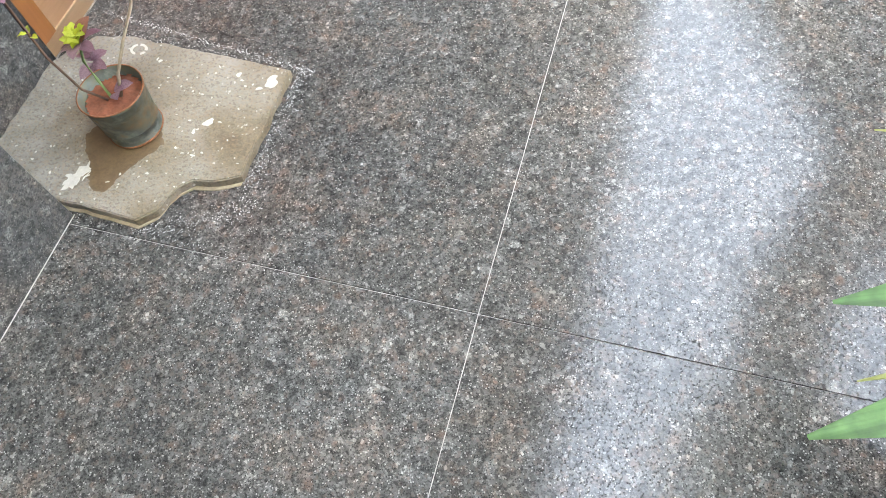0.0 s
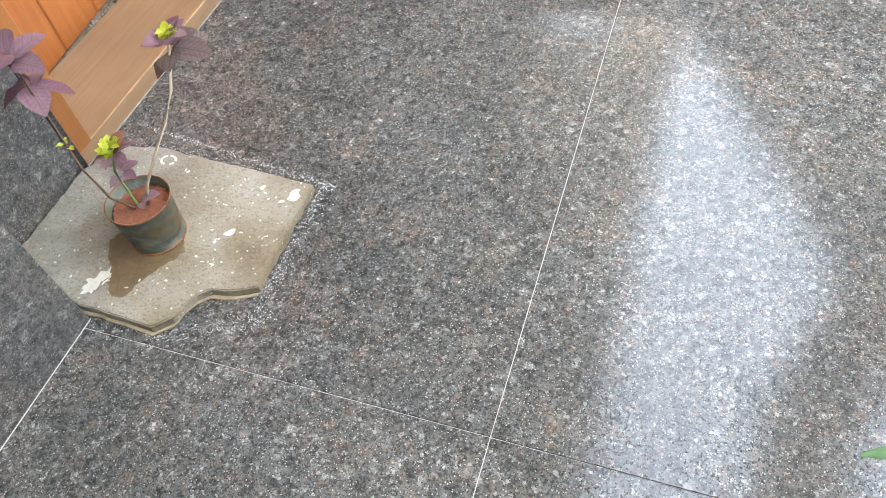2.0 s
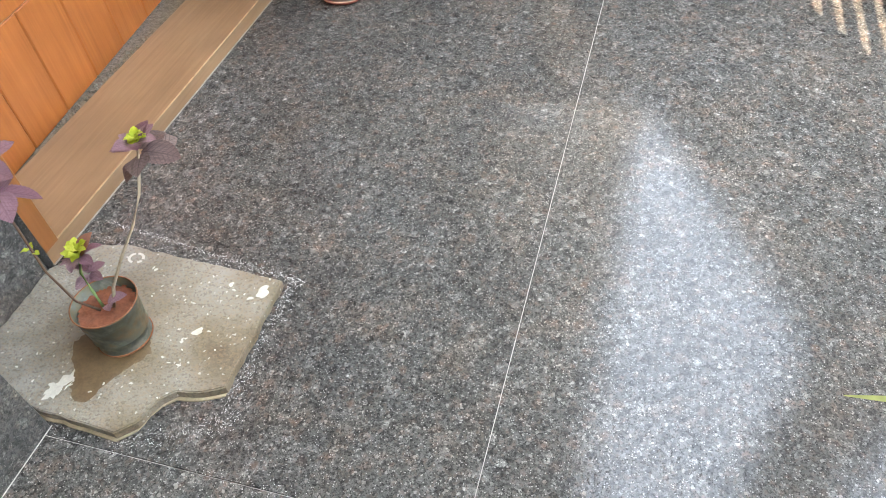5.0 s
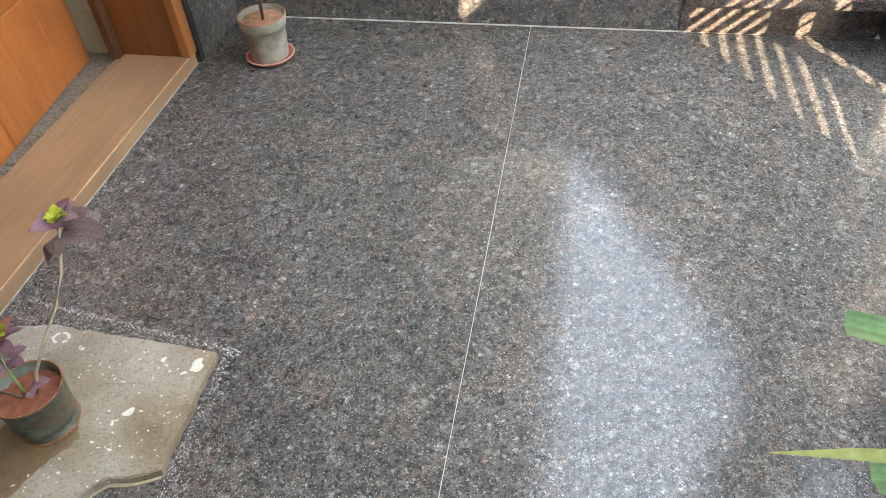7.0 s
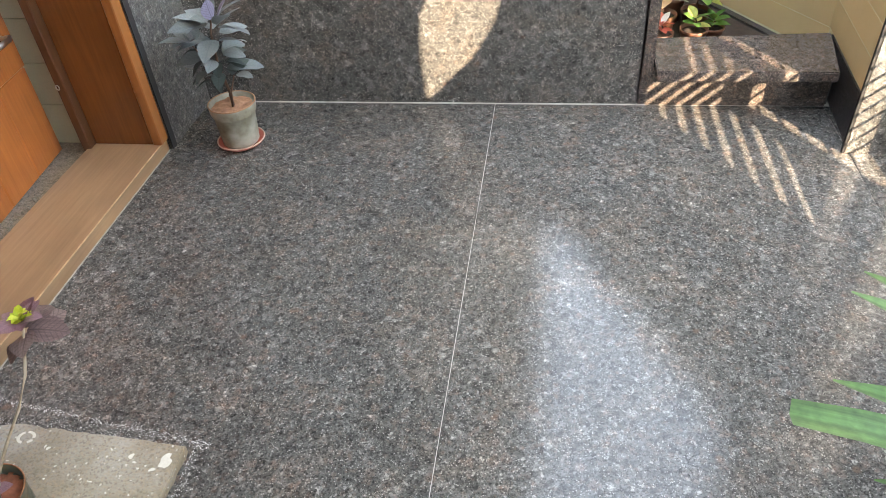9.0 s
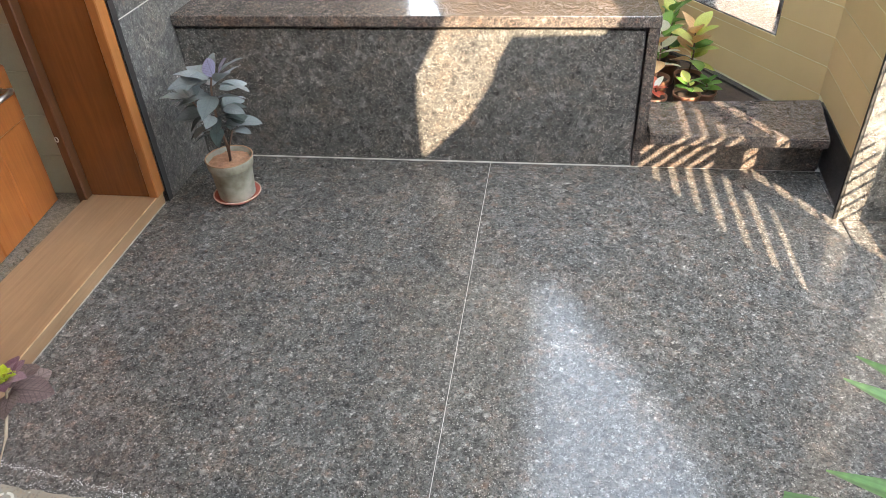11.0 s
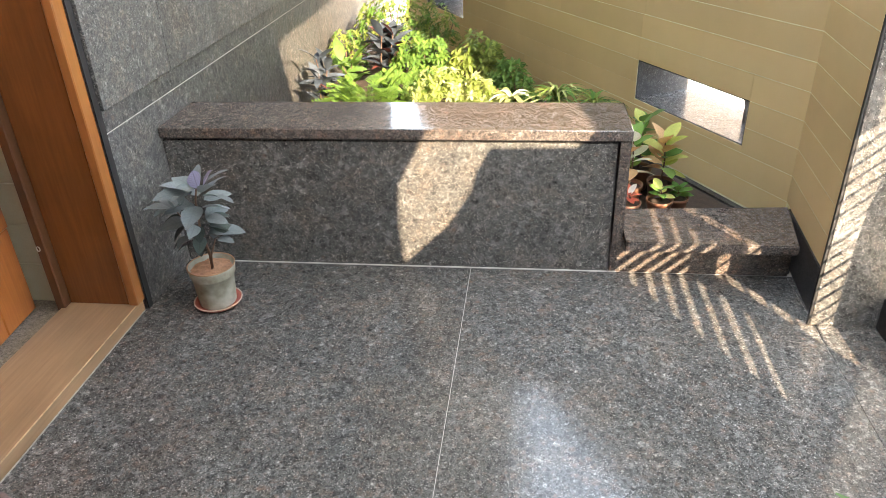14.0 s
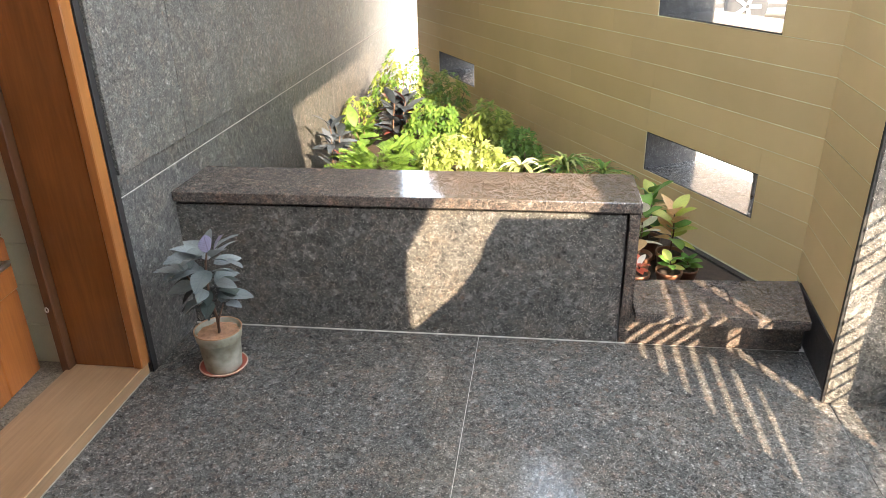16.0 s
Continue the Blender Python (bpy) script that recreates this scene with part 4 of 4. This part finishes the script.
LEAF_D = shape_mesh("shaded_leaf", leaf_shape(1.0, 0.48, 0.35, 0.2, 7, 0.0, 0.85), SHADED_UNDER)
LEAF_V = shape_mesh("lilac_leaf", leaf_shape(1.0, 0.62, 0.10, 0.30, 9, 0.05), LILAC_LEAF)
px, py = POT_XY
stem(pot, [(px + 0.004, py, 0.14), (px + 0.002, py + 0.004, 0.20), (px - 0.012, py + 0.004, 0.29), (px - 0.004, py, 0.40), (px + 0.012, py, 0.46)], 0.0055, 0.003, STEM_DARK)
stem(pot, [(px + 0.004, py - 0.006, 0.14), (px + 0.016, py - 0.012, 0.20), (px + 0.040, py - 0.010, 0.26)], 0.004, 0.002, STEM_DARK)
stem(pot, [(px - 0.006, py, 0.24), (px - 0.040, py - 0.012, 0.31), (px - 0.075, py - 0.014, 0.37)], 0.0035, 0.002, STEM_DARK)
rg = random.Random(8)
TIERS = [(0.468, 5, 0.100, 0.35, 0.010, LEAF_G), (0.440, 5, 0.122, 0.10, 0.006, LEAF_G), (0.400, 6, 0.128, -0.05, 0.0, LEAF_G), (0.360, 5, 0.118, -0.15, -0.008, LEAF_G),
         (0.335, 6, 0.100, -0.30, -0.010, LEAF_D), (0.300, 6, 0.100, -0.30, -0.008, LEAF_D), (0.300, 4, 0.115, -0.10, -0.008, LEAF_G), (0.262, 3, 0.085, 0.15, 0.014, LEAF_G), (0.27, 4, 0.09, -0.3, -0.012, LEAF_D)]
for z, n, size, tilt, off, mesh in TIERS:
    for i in range(n):
        a = 6.283 * i / n + z * 31 + rg.uniform(-0.3, 0.3)
        e = tilt + rg.uniform(-0.2, 0.2)
        q = rg.uniform(0.008, 0.045)
        leaf_ob(pot, mesh, (px + off + q * math.cos(a), py + q * math.sin(a), 0.15 + (z - 0.15) * 0.93 + rg.uniform(-0.018, 0.018)), (math.cos(a) * math.cos(e), math.sin(a) * math.cos(e), math.sin(e)), rg.uniform(-0.5, 0.5), size * rg.uniform(0.70, 1.08))
for i in range(6):
    a = 1.9 + i * 0.65
    leaf_ob(pot, LEAF_G, (px - 0.072, py - 0.014, 0.372), (math.cos(a), math.sin(a), rg.uniform(-0.1, 0.4)), rg.uniform(-0.3, 0.3), 0.105)
leaf_ob(pot, LEAF_V, (px + 0.020, py - 0.012, 0.445), (0.18, -0.35, 0.8), 0.5, 0.078)
leaf_ob(pot, LEAF_V, (px + 0.030, py + 0.002, 0.445), (0.55, 0.1, 0.6), 0.2, 0.07)

# ---- strap leaved plant beside the path ----
lily = tagged(new("strap_leaf_plant"), "plant with long fresh green strap leaves in a terracotta pot", "potted plant")
lily.location = (0.99, -1.97, 0.0)
bpy.context.view_layer.update()
part("pot", lathe(bmesh.new(), [(0.0, 0.0), (0.105, 0.0), (0.145, 0.24), (0.16, 0.245), (0.162, 0.285), (0.150, 0.287), (0.140, 0.25), (0.0, 0.248)], 40), TERRACOTTA, lily, "terracotta flower pot", True)
LEAF_S = shape_mesh("strap_leaf", strap_shape(1.0, 0.098, 0.35), STRAP_LEAF)
LEAF_B = shape_mesh("cut_strap_leaf", strap_shape(1.0, 0.105, 0.35, 10, True), STRAP_LEAF)
LEAF_Y = shape_mesh("yellow_strap_leaf", strap_shape(1.0, 0.035, 0.35), YELLOW_TIP)
heart = Vector((0.97, -1.96, 0.42))
for tip, mesh in (((0.447, -1.862, 0.667), LEAF_B), ((0.458, -2.002, 0.618), LEAF_B), ((0.360, -2.010, 0.655), LEAF_Y), ((0.545, -1.700, 0.690), LEAF_S), ((0.512, -1.795, 0.645), LEAF_S), ((0.585, -1.635, 0.665), LEAF_S),
                  ((0.352, -2.146, 0.600), LEAF_S), ((0.338, -2.262, 0.600), LEAF_S), ((0.375, -2.205, 0.590), LEAF_Y), ((0.56, -1.86, 0.56), LEAF_S),
                  ((0.545, -1.95, 0.55), LEAF_S), ((1.10, -1.5, 0.75), LEAF_S), ((1.22, -1.85, 0.74), LEAF_S), ((1.15, -2.35, 0.7), LEAF_S), ((0.9, -2.5, 0.68), LEAF_S)):
    d = Vector(tip) - heart
    leaf_ob(lily, mesh, heart, d, 0.0, d.length)

# ---- plants of the garden bed ----
G_LIME = foliage("lime_foliage", (0.12, 0.18, 0.030), (0.33, 0.39, 0.10), 0.45, 0.35)
G_CREAM = foliage("variegated_foliage", (0.30, 0.36, 0.10), (0.56, 0.59, 0.28), 0.45, 0.35)
G_GREEN = foliage("green_foliage", (0.075, 0.16, 0.030), (0.16, 0.28, 0.060), 0.45, 0.35)
G_FERN = foliage("fern_foliage", (0.095, 0.185, 0.030), (0.20, 0.32, 0.062), 0.5, 0.4)
G_DARK = foliage("dark_bluish_foliage", (0.030, 0.040, 0.052), (0.085, 0.100, 0.120), 0.3, 0.1)
G_RED = foliage("maroon_foliage", (0.13, 0.030, 0.030), (0.24, 0.08, 0.06), 0.4, 0.25)
G_WHITE = foliage("pale_foliage", (0.55, 0.58, 0.40), (0.72, 0.74, 0.58), 0.5, 0.35)


def crown_stems(thing, x, y, z0, z1, n, spread, g, r=0.005, material=STEM_DARK):
    ends = []
    for i in range(n):
        a = g.uniform(0, 6.283)
        q = spread * math.sqrt(g.random())
        e = Vector((x + q * math.cos(a), y + q * math.sin(a), z1 * g.uniform(0.78, 1.0)))
        b = Vector((x + 0.25 * q * math.cos(a), y + 0.25 * q * math.sin(a), z0))
        mid = (b + e) / 2 + Vector((g.uniform(-0.02, 0.02), g.uniform(-0.02, 0.02), 0.03))
        part("stem", tube(bmesh.new(), [b, mid, e], [r, r * 0.8, r * 0.5], 6), material, thing, smooth=True)
        ends.append((b, mid, e))
    return ends


def palm_plant(name, label, x, y, top, spread, heads, mats, leaflet=0.07, fingers=7, seed=0, width=0.36, stems=5):
    """A bush whose leaves are whorls of leaflets."""
    g = random.Random(seed)
    thing = tagged(new(name), label, "shrub", "shrubs in the garden bed")
    c = Clump()
    leaflet, heads = leaflet * 0.62, int(heads * 2.2)
    ends = crown_stems(thing, x, y, 0.04, top * 0.8, stems, spread * 0.7, g)
    for i in range(heads):
        a, q = g.uniform(0, 6.283), spread * math.sqrt(g.random())
        hgt = top * (1 - 0.45 * (q / spread) ** 2) * g.uniform(0.55, 1.0)
        at = Vector((x + q * math.cos(a), y + q * math.sin(a), hgt))
        face = Vector((math.cos(a) * q / spread * 0.8 - 0.1, math.sin(a) * q / spread * 0.8 - 0.45, 1)).normalized()
        u = face.orthogonal().normalized()
        v = face.cross(u)
        k0, slot = g.uniform(0, 6.283), g.randrange(len(mats))
        for k in range(fingers):
            b = k0 + 6.283 * k / fingers
            d = u * math.cos(b) + v * math.sin(b) + face * g.uniform(-0.05, 0.35)
            c.add(leaf_shape(leaflet * g.uniform(0.8, 1.2), leaflet * width, 0.35, 0.2, 4), turn(at, d, g.uniform(-0.2, 0.2)), slot)
    c.done("foliage", mats, thing)
    return thing


def lance_plant(name, label, x, y, top, spread, n, mats, leaf=0.11, seed=0, width=0.36, stems=4):
    """A bush of long pointed leaves set along upright shoots."""
    g = random.Random(seed)
    thing = tagged(new(name), label, "shrub", "shrubs in the garden bed")
    c = Clump()
    ends = crown_stems(thing, x, y, 0.04, top * 0.85, stems, spread * 0.6, g)
    for i in range(n):
        b, mid, e = ends[i % len(ends)]
        t = g.uniform(0.35, 1.0)
        at = b.lerp(mid, min(1, 2 * t)).lerp(e, max(0, 2 * t - 1))
        a, el = g.uniform(0, 6.283), g.uniform(-0.1, 0.9) * (0.4 + t * 0.8)
        c.add(leaf_shape(leaf * g.uniform(0.7, 1.2), leaf * width, 0.3, 0.25, 6), turn(at, (math.cos(a) * math.cos(el), math.sin(a) * math.cos(el), math.sin(el)), g.uniform(-0.4, 0.4)), g.randrange(len(mats)))
    c.done("foliage", mats, thing)
    return thing


def fern_plant(name, label, x, y, top, spread, fronds, mats, seed=0):
    g = random.Random(seed)
    thing = tagged(new(name), label, "fern", "shrubs in the garden bed")
    c = Clump()
    crown_stems(thing, x, y, 0.04, top * 0.5, 3, spread * 0.4, g)
    for i in range(fronds):
        a, q = g.uniform(0, 6.283), spread * 0.5 * math.sqrt(g.random())
        b = Vector((x + q * math.cos(a), y + q * math.sin(a), top * g.uniform(0.35, 0.8)))
        el = g.uniform(0.1, 1.1)
        d = Vector((math.cos(a) * math.cos(el), math.sin(a) * math.cos(el), math.sin(el)))
        ln = g.uniform(0.10, 0.19)
        side = d.cross(Vector((0, 0, 1))).normalized()
        for k in range(9):
            t = (k + 1) / 10
            at = b + d * ln * t - Vector((0, 0, ln * 0.35 * t * t))
            for s in (-1, 1):
                c.add(leaf_shape(0.045 * (1 - 0.6 * t) + 0.012, 0.010, 0.2, 0.1, 3), turn(at, side * s + d * 0.7), 0)
    c.done("foliage", mats, thing)
    return thing


def spider_plant(name, label, x, y, z, n, size, mats, seed=0, width=0.07):
    g = random.Random(seed)
    thing = tagged(new(name), label, "spider plant", "shrubs in the garden bed")
    c = Clump()
    for i in range(n):
        a, el = 6.283 * i / n + g.uniform(-0.3, 0.3), g.uniform(0.5, 1.42)
        vs, fs = [], []
        ln = size * g.uniform(0.7, 1.1)
        for k in range(8):
            t = k / 7
            w = ln * width * 0.5 * min(1, (1 - t) * 4 + 0.05)
            xx, zz = ln * (math.cos(el) * t + 0.25 * t * t), ln * (math.sin(el) * t - 0.75 * t * t)
            vs += [(xx, -w, zz + w * 0.4), (xx, 0, zz), (xx, w, zz + w * 0.4)]
            if k:
                o = 3 * (k - 1)
                fs += [(o, o + 3, o + 4, o + 1), (o + 1, o + 4, o + 5, o + 2)]
        c.add((vs, fs), Matrix.Translation((x, y, z)) @ Matrix.Rotation(a, 4, "Z"), g.randrange(len(mats)))
    part("stem", tube(bmesh.new(), [(x, y, 0.03), (x, y, z + 0.01)], [0.016, 0.012]), STEM_GREEN, thing, smooth=True)
    c.done("foliage", mats, thing)
    return thing


palm_plant("schefflera", "lime green schefflera shrub in the garden bed", -0.72, 2.62, 0.66, 0.26, 120, [G_LIME, G_GREEN, G_LIME], 0.062, 7, 1)
palm_plant("schefflera", "lime green schefflera shrub in the garden bed", -0.42, 2.50, 0.52, 0.17, 60, [G_LIME, G_GREEN], 0.058, 7, 2)
palm_plant("schefflera", "lime green schefflera shrub in the garden bed", -0.95, 2.20, 0.44, 0.13, 40, [G_LIME, G_GREEN], 0.055, 7, 17)
lance_plant("rubber_plant", "dark bluish rubber plant in the garden bed", -0.70, 2.02, 0.50, 0.20, 70, [G_DARK, G_DARK, G_DARK, G_DARK, G_RED], 0.15, 3)
lance_plant("rubber_plant", "dark bluish rubber plant in the garden bed", -0.86, 1.34, 0.52, 0.12, 42, [G_DARK], 0.13, 4, 0.34, 3)
lance_plant("croton", "green croton with broad veined leaves in the garden bed", -0.80, 1.62, 0.46, 0.10, 22, [G_FERN, G_GREEN], 0.15, 5, 0.42, 3)
lance_plant("ixora", "small maroon leaved shrub in the garden bed", -0.79, 1.28, 0.40, 0.10, 34, [G_RED, G_GREEN], 0.07, 18, 0.4, 4)
fern_plant("fern", "feathery light green fern in the garden bed", -0.64, 1.22, 0.40, 0.24, 95, [G_FERN], 6)
fern_plant("fern", "feathery light green fern in the garden bed", -0.44, 1.35, 0.36, 0.16, 60, [G_FERN], 7)
palm_plant("dwarf_schefflera", "green dwarf schefflera shrub in the garden bed", -0.42, 1.90, 0.46, 0.20, 75, [G_GREEN, G_FERN], 0.07, 7, 8)
palm_plant("dwarf_schefflera", "bright lime dwarf schefflera shrub in the garden bed", -0.10, 1.85, 0.46, 0.18, 60, [G_LIME], 0.085, 8, 9)
palm_plant("variegated_schefflera", "cream and lime variegated schefflera shrub in the garden bed", -0.26, 1.36, 0.40, 0.20, 100, [G_CREAM, G_LIME], 0.06, 7, 10, 0.42)
palm_plant("variegated_schefflera", "cream and lime variegated schefflera shrub in the garden bed", -0.06, 1.30, 0.36, 0.15, 70, [G_CREAM, G_LIME], 0.06, 7, 11, 0.42)
palm_plant("dwarf_schefflera", "green dwarf schefflera shrub in the garden bed", 0.08, 1.66, 0.34, 0.16, 50, [G_GREEN], 0.075, 7, 12)
lance_plant("young_shrub", "small green shrub in the garden bed", 0.14, 1.50, 0.36, 0.08, 26, [G_GREEN, G_FERN], 0.05, 19, 0.4, 3)
spider_plant("bromeliad", "pale white leaved plant in the garden bed", 0.11, 1.16, 0.27, 16, 0.16, [G_WHITE, G_CREAM], 13, 0.15)
spider_plant("spider_plant", "cream striped spider plant in the garden bed", 0.33, 1.06, 0.30, 64, 0.25, [G_CREAM, G_GREEN, G_LIME], 14, 0.055)
spider_plant("spider_plant", "cream striped spider plant in the garden bed", 0.50, 1.00, 0.30, 26, 0.18, [G_LIME, G_GREEN], 15)

# ---- small pots behind the step ----
C_PEACH = foliage("peach_foliage", (0.58, 0.34, 0.16), (0.70, 0.48, 0.26), 0.45, 0.35, True)
C_YELLOW = foliage("yellow_green_foliage", (0.40, 0.46, 0.09), (0.58, 0.60, 0.20), 0.45, 0.35, True)
C_GREEN = foliage("pot_green_foliage", (0.07, 0.16, 0.035), (0.17, 0.31, 0.06), 0.4, 0.3, True)
C_WHITE = foliage("pale_cream_foliage", (0.66, 0.68, 0.52), (0.76, 0.76, 0.66), 0.5, 0.3, True)
C_RED = foliage("coral_foliage", (0.62, 0.13, 0.08), (0.72, 0.24, 0.16), 0.5, 0.3, True)
BROWN_POT = plain("brown_plastic_pot", (0.17, 0.075, 0.04), 0.45, 0.15, 20, 0.1)
CROTON = [shape_mesh("croton_leaf", leaf_shape(1.0, 0.56, 0.20, 0.22, 10, 0.05, 0.85), m) for m in (C_PEACH, C_YELLOW, C_GREEN, C_WHITE, C_RED)]


def small_pot(x, y, r, h, label, leaves, lift, seed, zb=0.05):
    g = random.Random(seed)
    p = tagged(new("small_potted_plant"), label, "potted plant", "small pots behind the step")
    p.location = (x, y, zb)
    bpy.context.view_layer.update()
    part("pot", lathe(bmesh.new(), [(0.0, 0.0), (r * 0.72, 0.0), (r * 0.94, h * 0.82), (r * 1.0, h * 0.84), (r * 1.03, h), (r * 0.95, h), (r * 0.90, h * 0.86), (0.0, h * 0.85)], 32), BROWN_POT, p, smooth=True)
    part("soil", lathe(bmesh.new(), [(0.0, h * 0.855), (r * 0.895, h * 0.86), (r * 0.5, h * 0.90), (0.0, h * 0.91)], 20), SOIL, p, smooth=True)
    part("stem", tube(bmesh.new(), [(0, 0, h * 0.85), (0.006, -0.004, h + lift * 0.5), (0.0, 0.0, h + lift)], [0.004, 0.0035, 0.002]), STEM_DARK, p, smooth=True)
    for i, (kind, ln, tilt) in enumerate(leaves):
        a = i * 2.4 + g.uniform(-0.3, 0.3)
        z = zb + h + lift * (0.25 + 0.75 * i / max(1, len(leaves) - 1))
        leaf_ob(p, CROTON[kind], (x, y, z), (math.cos(a) * math.cos(tilt), math.sin(a) * math.cos(tilt), math.sin(tilt)), g.uniform(-0.3, 0.3), ln)
    return p



def bunch(kinds, n, size, seed):
    """Kinds, lengths and tilts of a pot's leaves, the upper ones steeper."""
    g = random.Random(seed)
    return [(g.choice(kinds), size * g.uniform(0.75, 1.15), -0.15 + 0.9 * i / n + g.uniform(-0.2, 0.2)) for i in range(n)]


small_pot(0.722, 0.345, 0.052, 0.085, "small brown pot with a yellow green croton", bunch((2, 1, 0, 2), 7, 0.062, 1), 0.04, 1)
small_pot(0.600, 0.325, 0.048, 0.080, "small brown pot with coral red leaves", bunch((4, 4, 4, 3), 9, 0.058, 2), 0.03, 2)
small_pot(0.745, 0.490, 0.055, 0.10, "small brown pot with a peach and lime croton", bunch((2, 1, 1, 0), 17, 0.105, 3), 0.17, 3)
small_pot(0.615, 0.455, 0.055, 0.10, "small brown pot with a cream and coral croton", bunch((2, 3, 3, 0, 2), 17, 0.110, 4), 0.19, 4)
small_pot(0.675, 0.640, 0.055, 0.10, "small brown pot with a green and yellow croton", bunch((2, 2, 1, 0), 16, 0.110, 5), 0.20, 5)
small_pot(0.800, 0.400, 0.045, 0.07, "small brown pot with a low green plant", bunch((2, 2, 2), 9, 0.065, 6), 0.03, 6)

# ---- rubble in the gap behind the sill ----
GRAVEL = plain("grey_rubble", (0.20, 0.185, 0.145), 0.9, 0.5, 60, 0.8)
rub = bmesh.new()
rr = random.Random(9)
for i in range(240):
    x0, y0, s = rr.uniform(-1.425, -1.375), rr.uniform(-1.15, -0.66), rr.uniform(0.002, 0.006)
    bmesh.ops.create_icosphere(rub, subdivisions=1, radius=s, matrix=pose(x0, y0, 0.017 + s * 0.5, rr.uniform(0, 90), rr.uniform(0, 90), 0) @ Matrix.Diagonal((1.3, 1, 0.7, 1)))
tagged(solid("rubble", rub, GRAVEL), "grey rubble and grit behind the door sill", "rubble", kind="stuff")

# ---- parked car seen through the upper slot ----
CAR_PAINT = plain("silver_car_paint", (0.34, 0.34, 0.34), 0.25, 0.02, 5, 0.0)
TYRE = plain("tyre_rubber", (0.025, 0.025, 0.026), 0.8, 0.2, 40, 0.3)
car = tagged(new("parked_car"), "silver parked car standing on the pale concrete drive", "car")
car.location = (3.40, 10.20, -0.22)
bpy.context.view_layer.update()
cb = prism(bmesh.new(), [(x, 0.12, z) for x, z in ((-0.85, 0.35), (3.2, 0.35), (3.3, 0.8), (2.5, 1.0), (1.9, 1.5), (0.2, 1.52), (-0.5, 1.0), (-0.95, 0.85))], (0, 1.6, 0))
bmesh.ops.bevel(cb, geom=list(cb.edges), offset=0.06, segments=3, affect="EDGES")
part("body", cb, CAR_PAINT, car, smooth=False)
for wx in (0.0, 2.45):
    wheel = new("wheel")
    wheel.parent = car
    wheel.matrix_world = Matrix.Translation((3.40 + wx, 10.25, 0.10)) @ Matrix.Rotation(radians(90), 4, "X")
    tyre = lathe(bmesh.new(), [(0.20, -0.09), (0.30, -0.10), (0.32, -0.07), (0.32, 0.07), (0.30, 0.10), (0.20, 0.09)], 36)
    part("tyre", tyre, TYRE, wheel, "black rubber tyre", True)
    for k in range(5):
        a = 2 * math.pi * k / 5
        sp = bmesh.new()
        box(sp, (0.03, -0.028, 0.085), (0.215, 0.028, 0.112), 0.006)
        bmesh.ops.rotate(sp, verts=sp.verts, cent=(0, 0, 0), matrix=Matrix.Rotation(a, 3, "Z"))
        part("spoke", sp, STEEL, wheel, "alloy spoke")
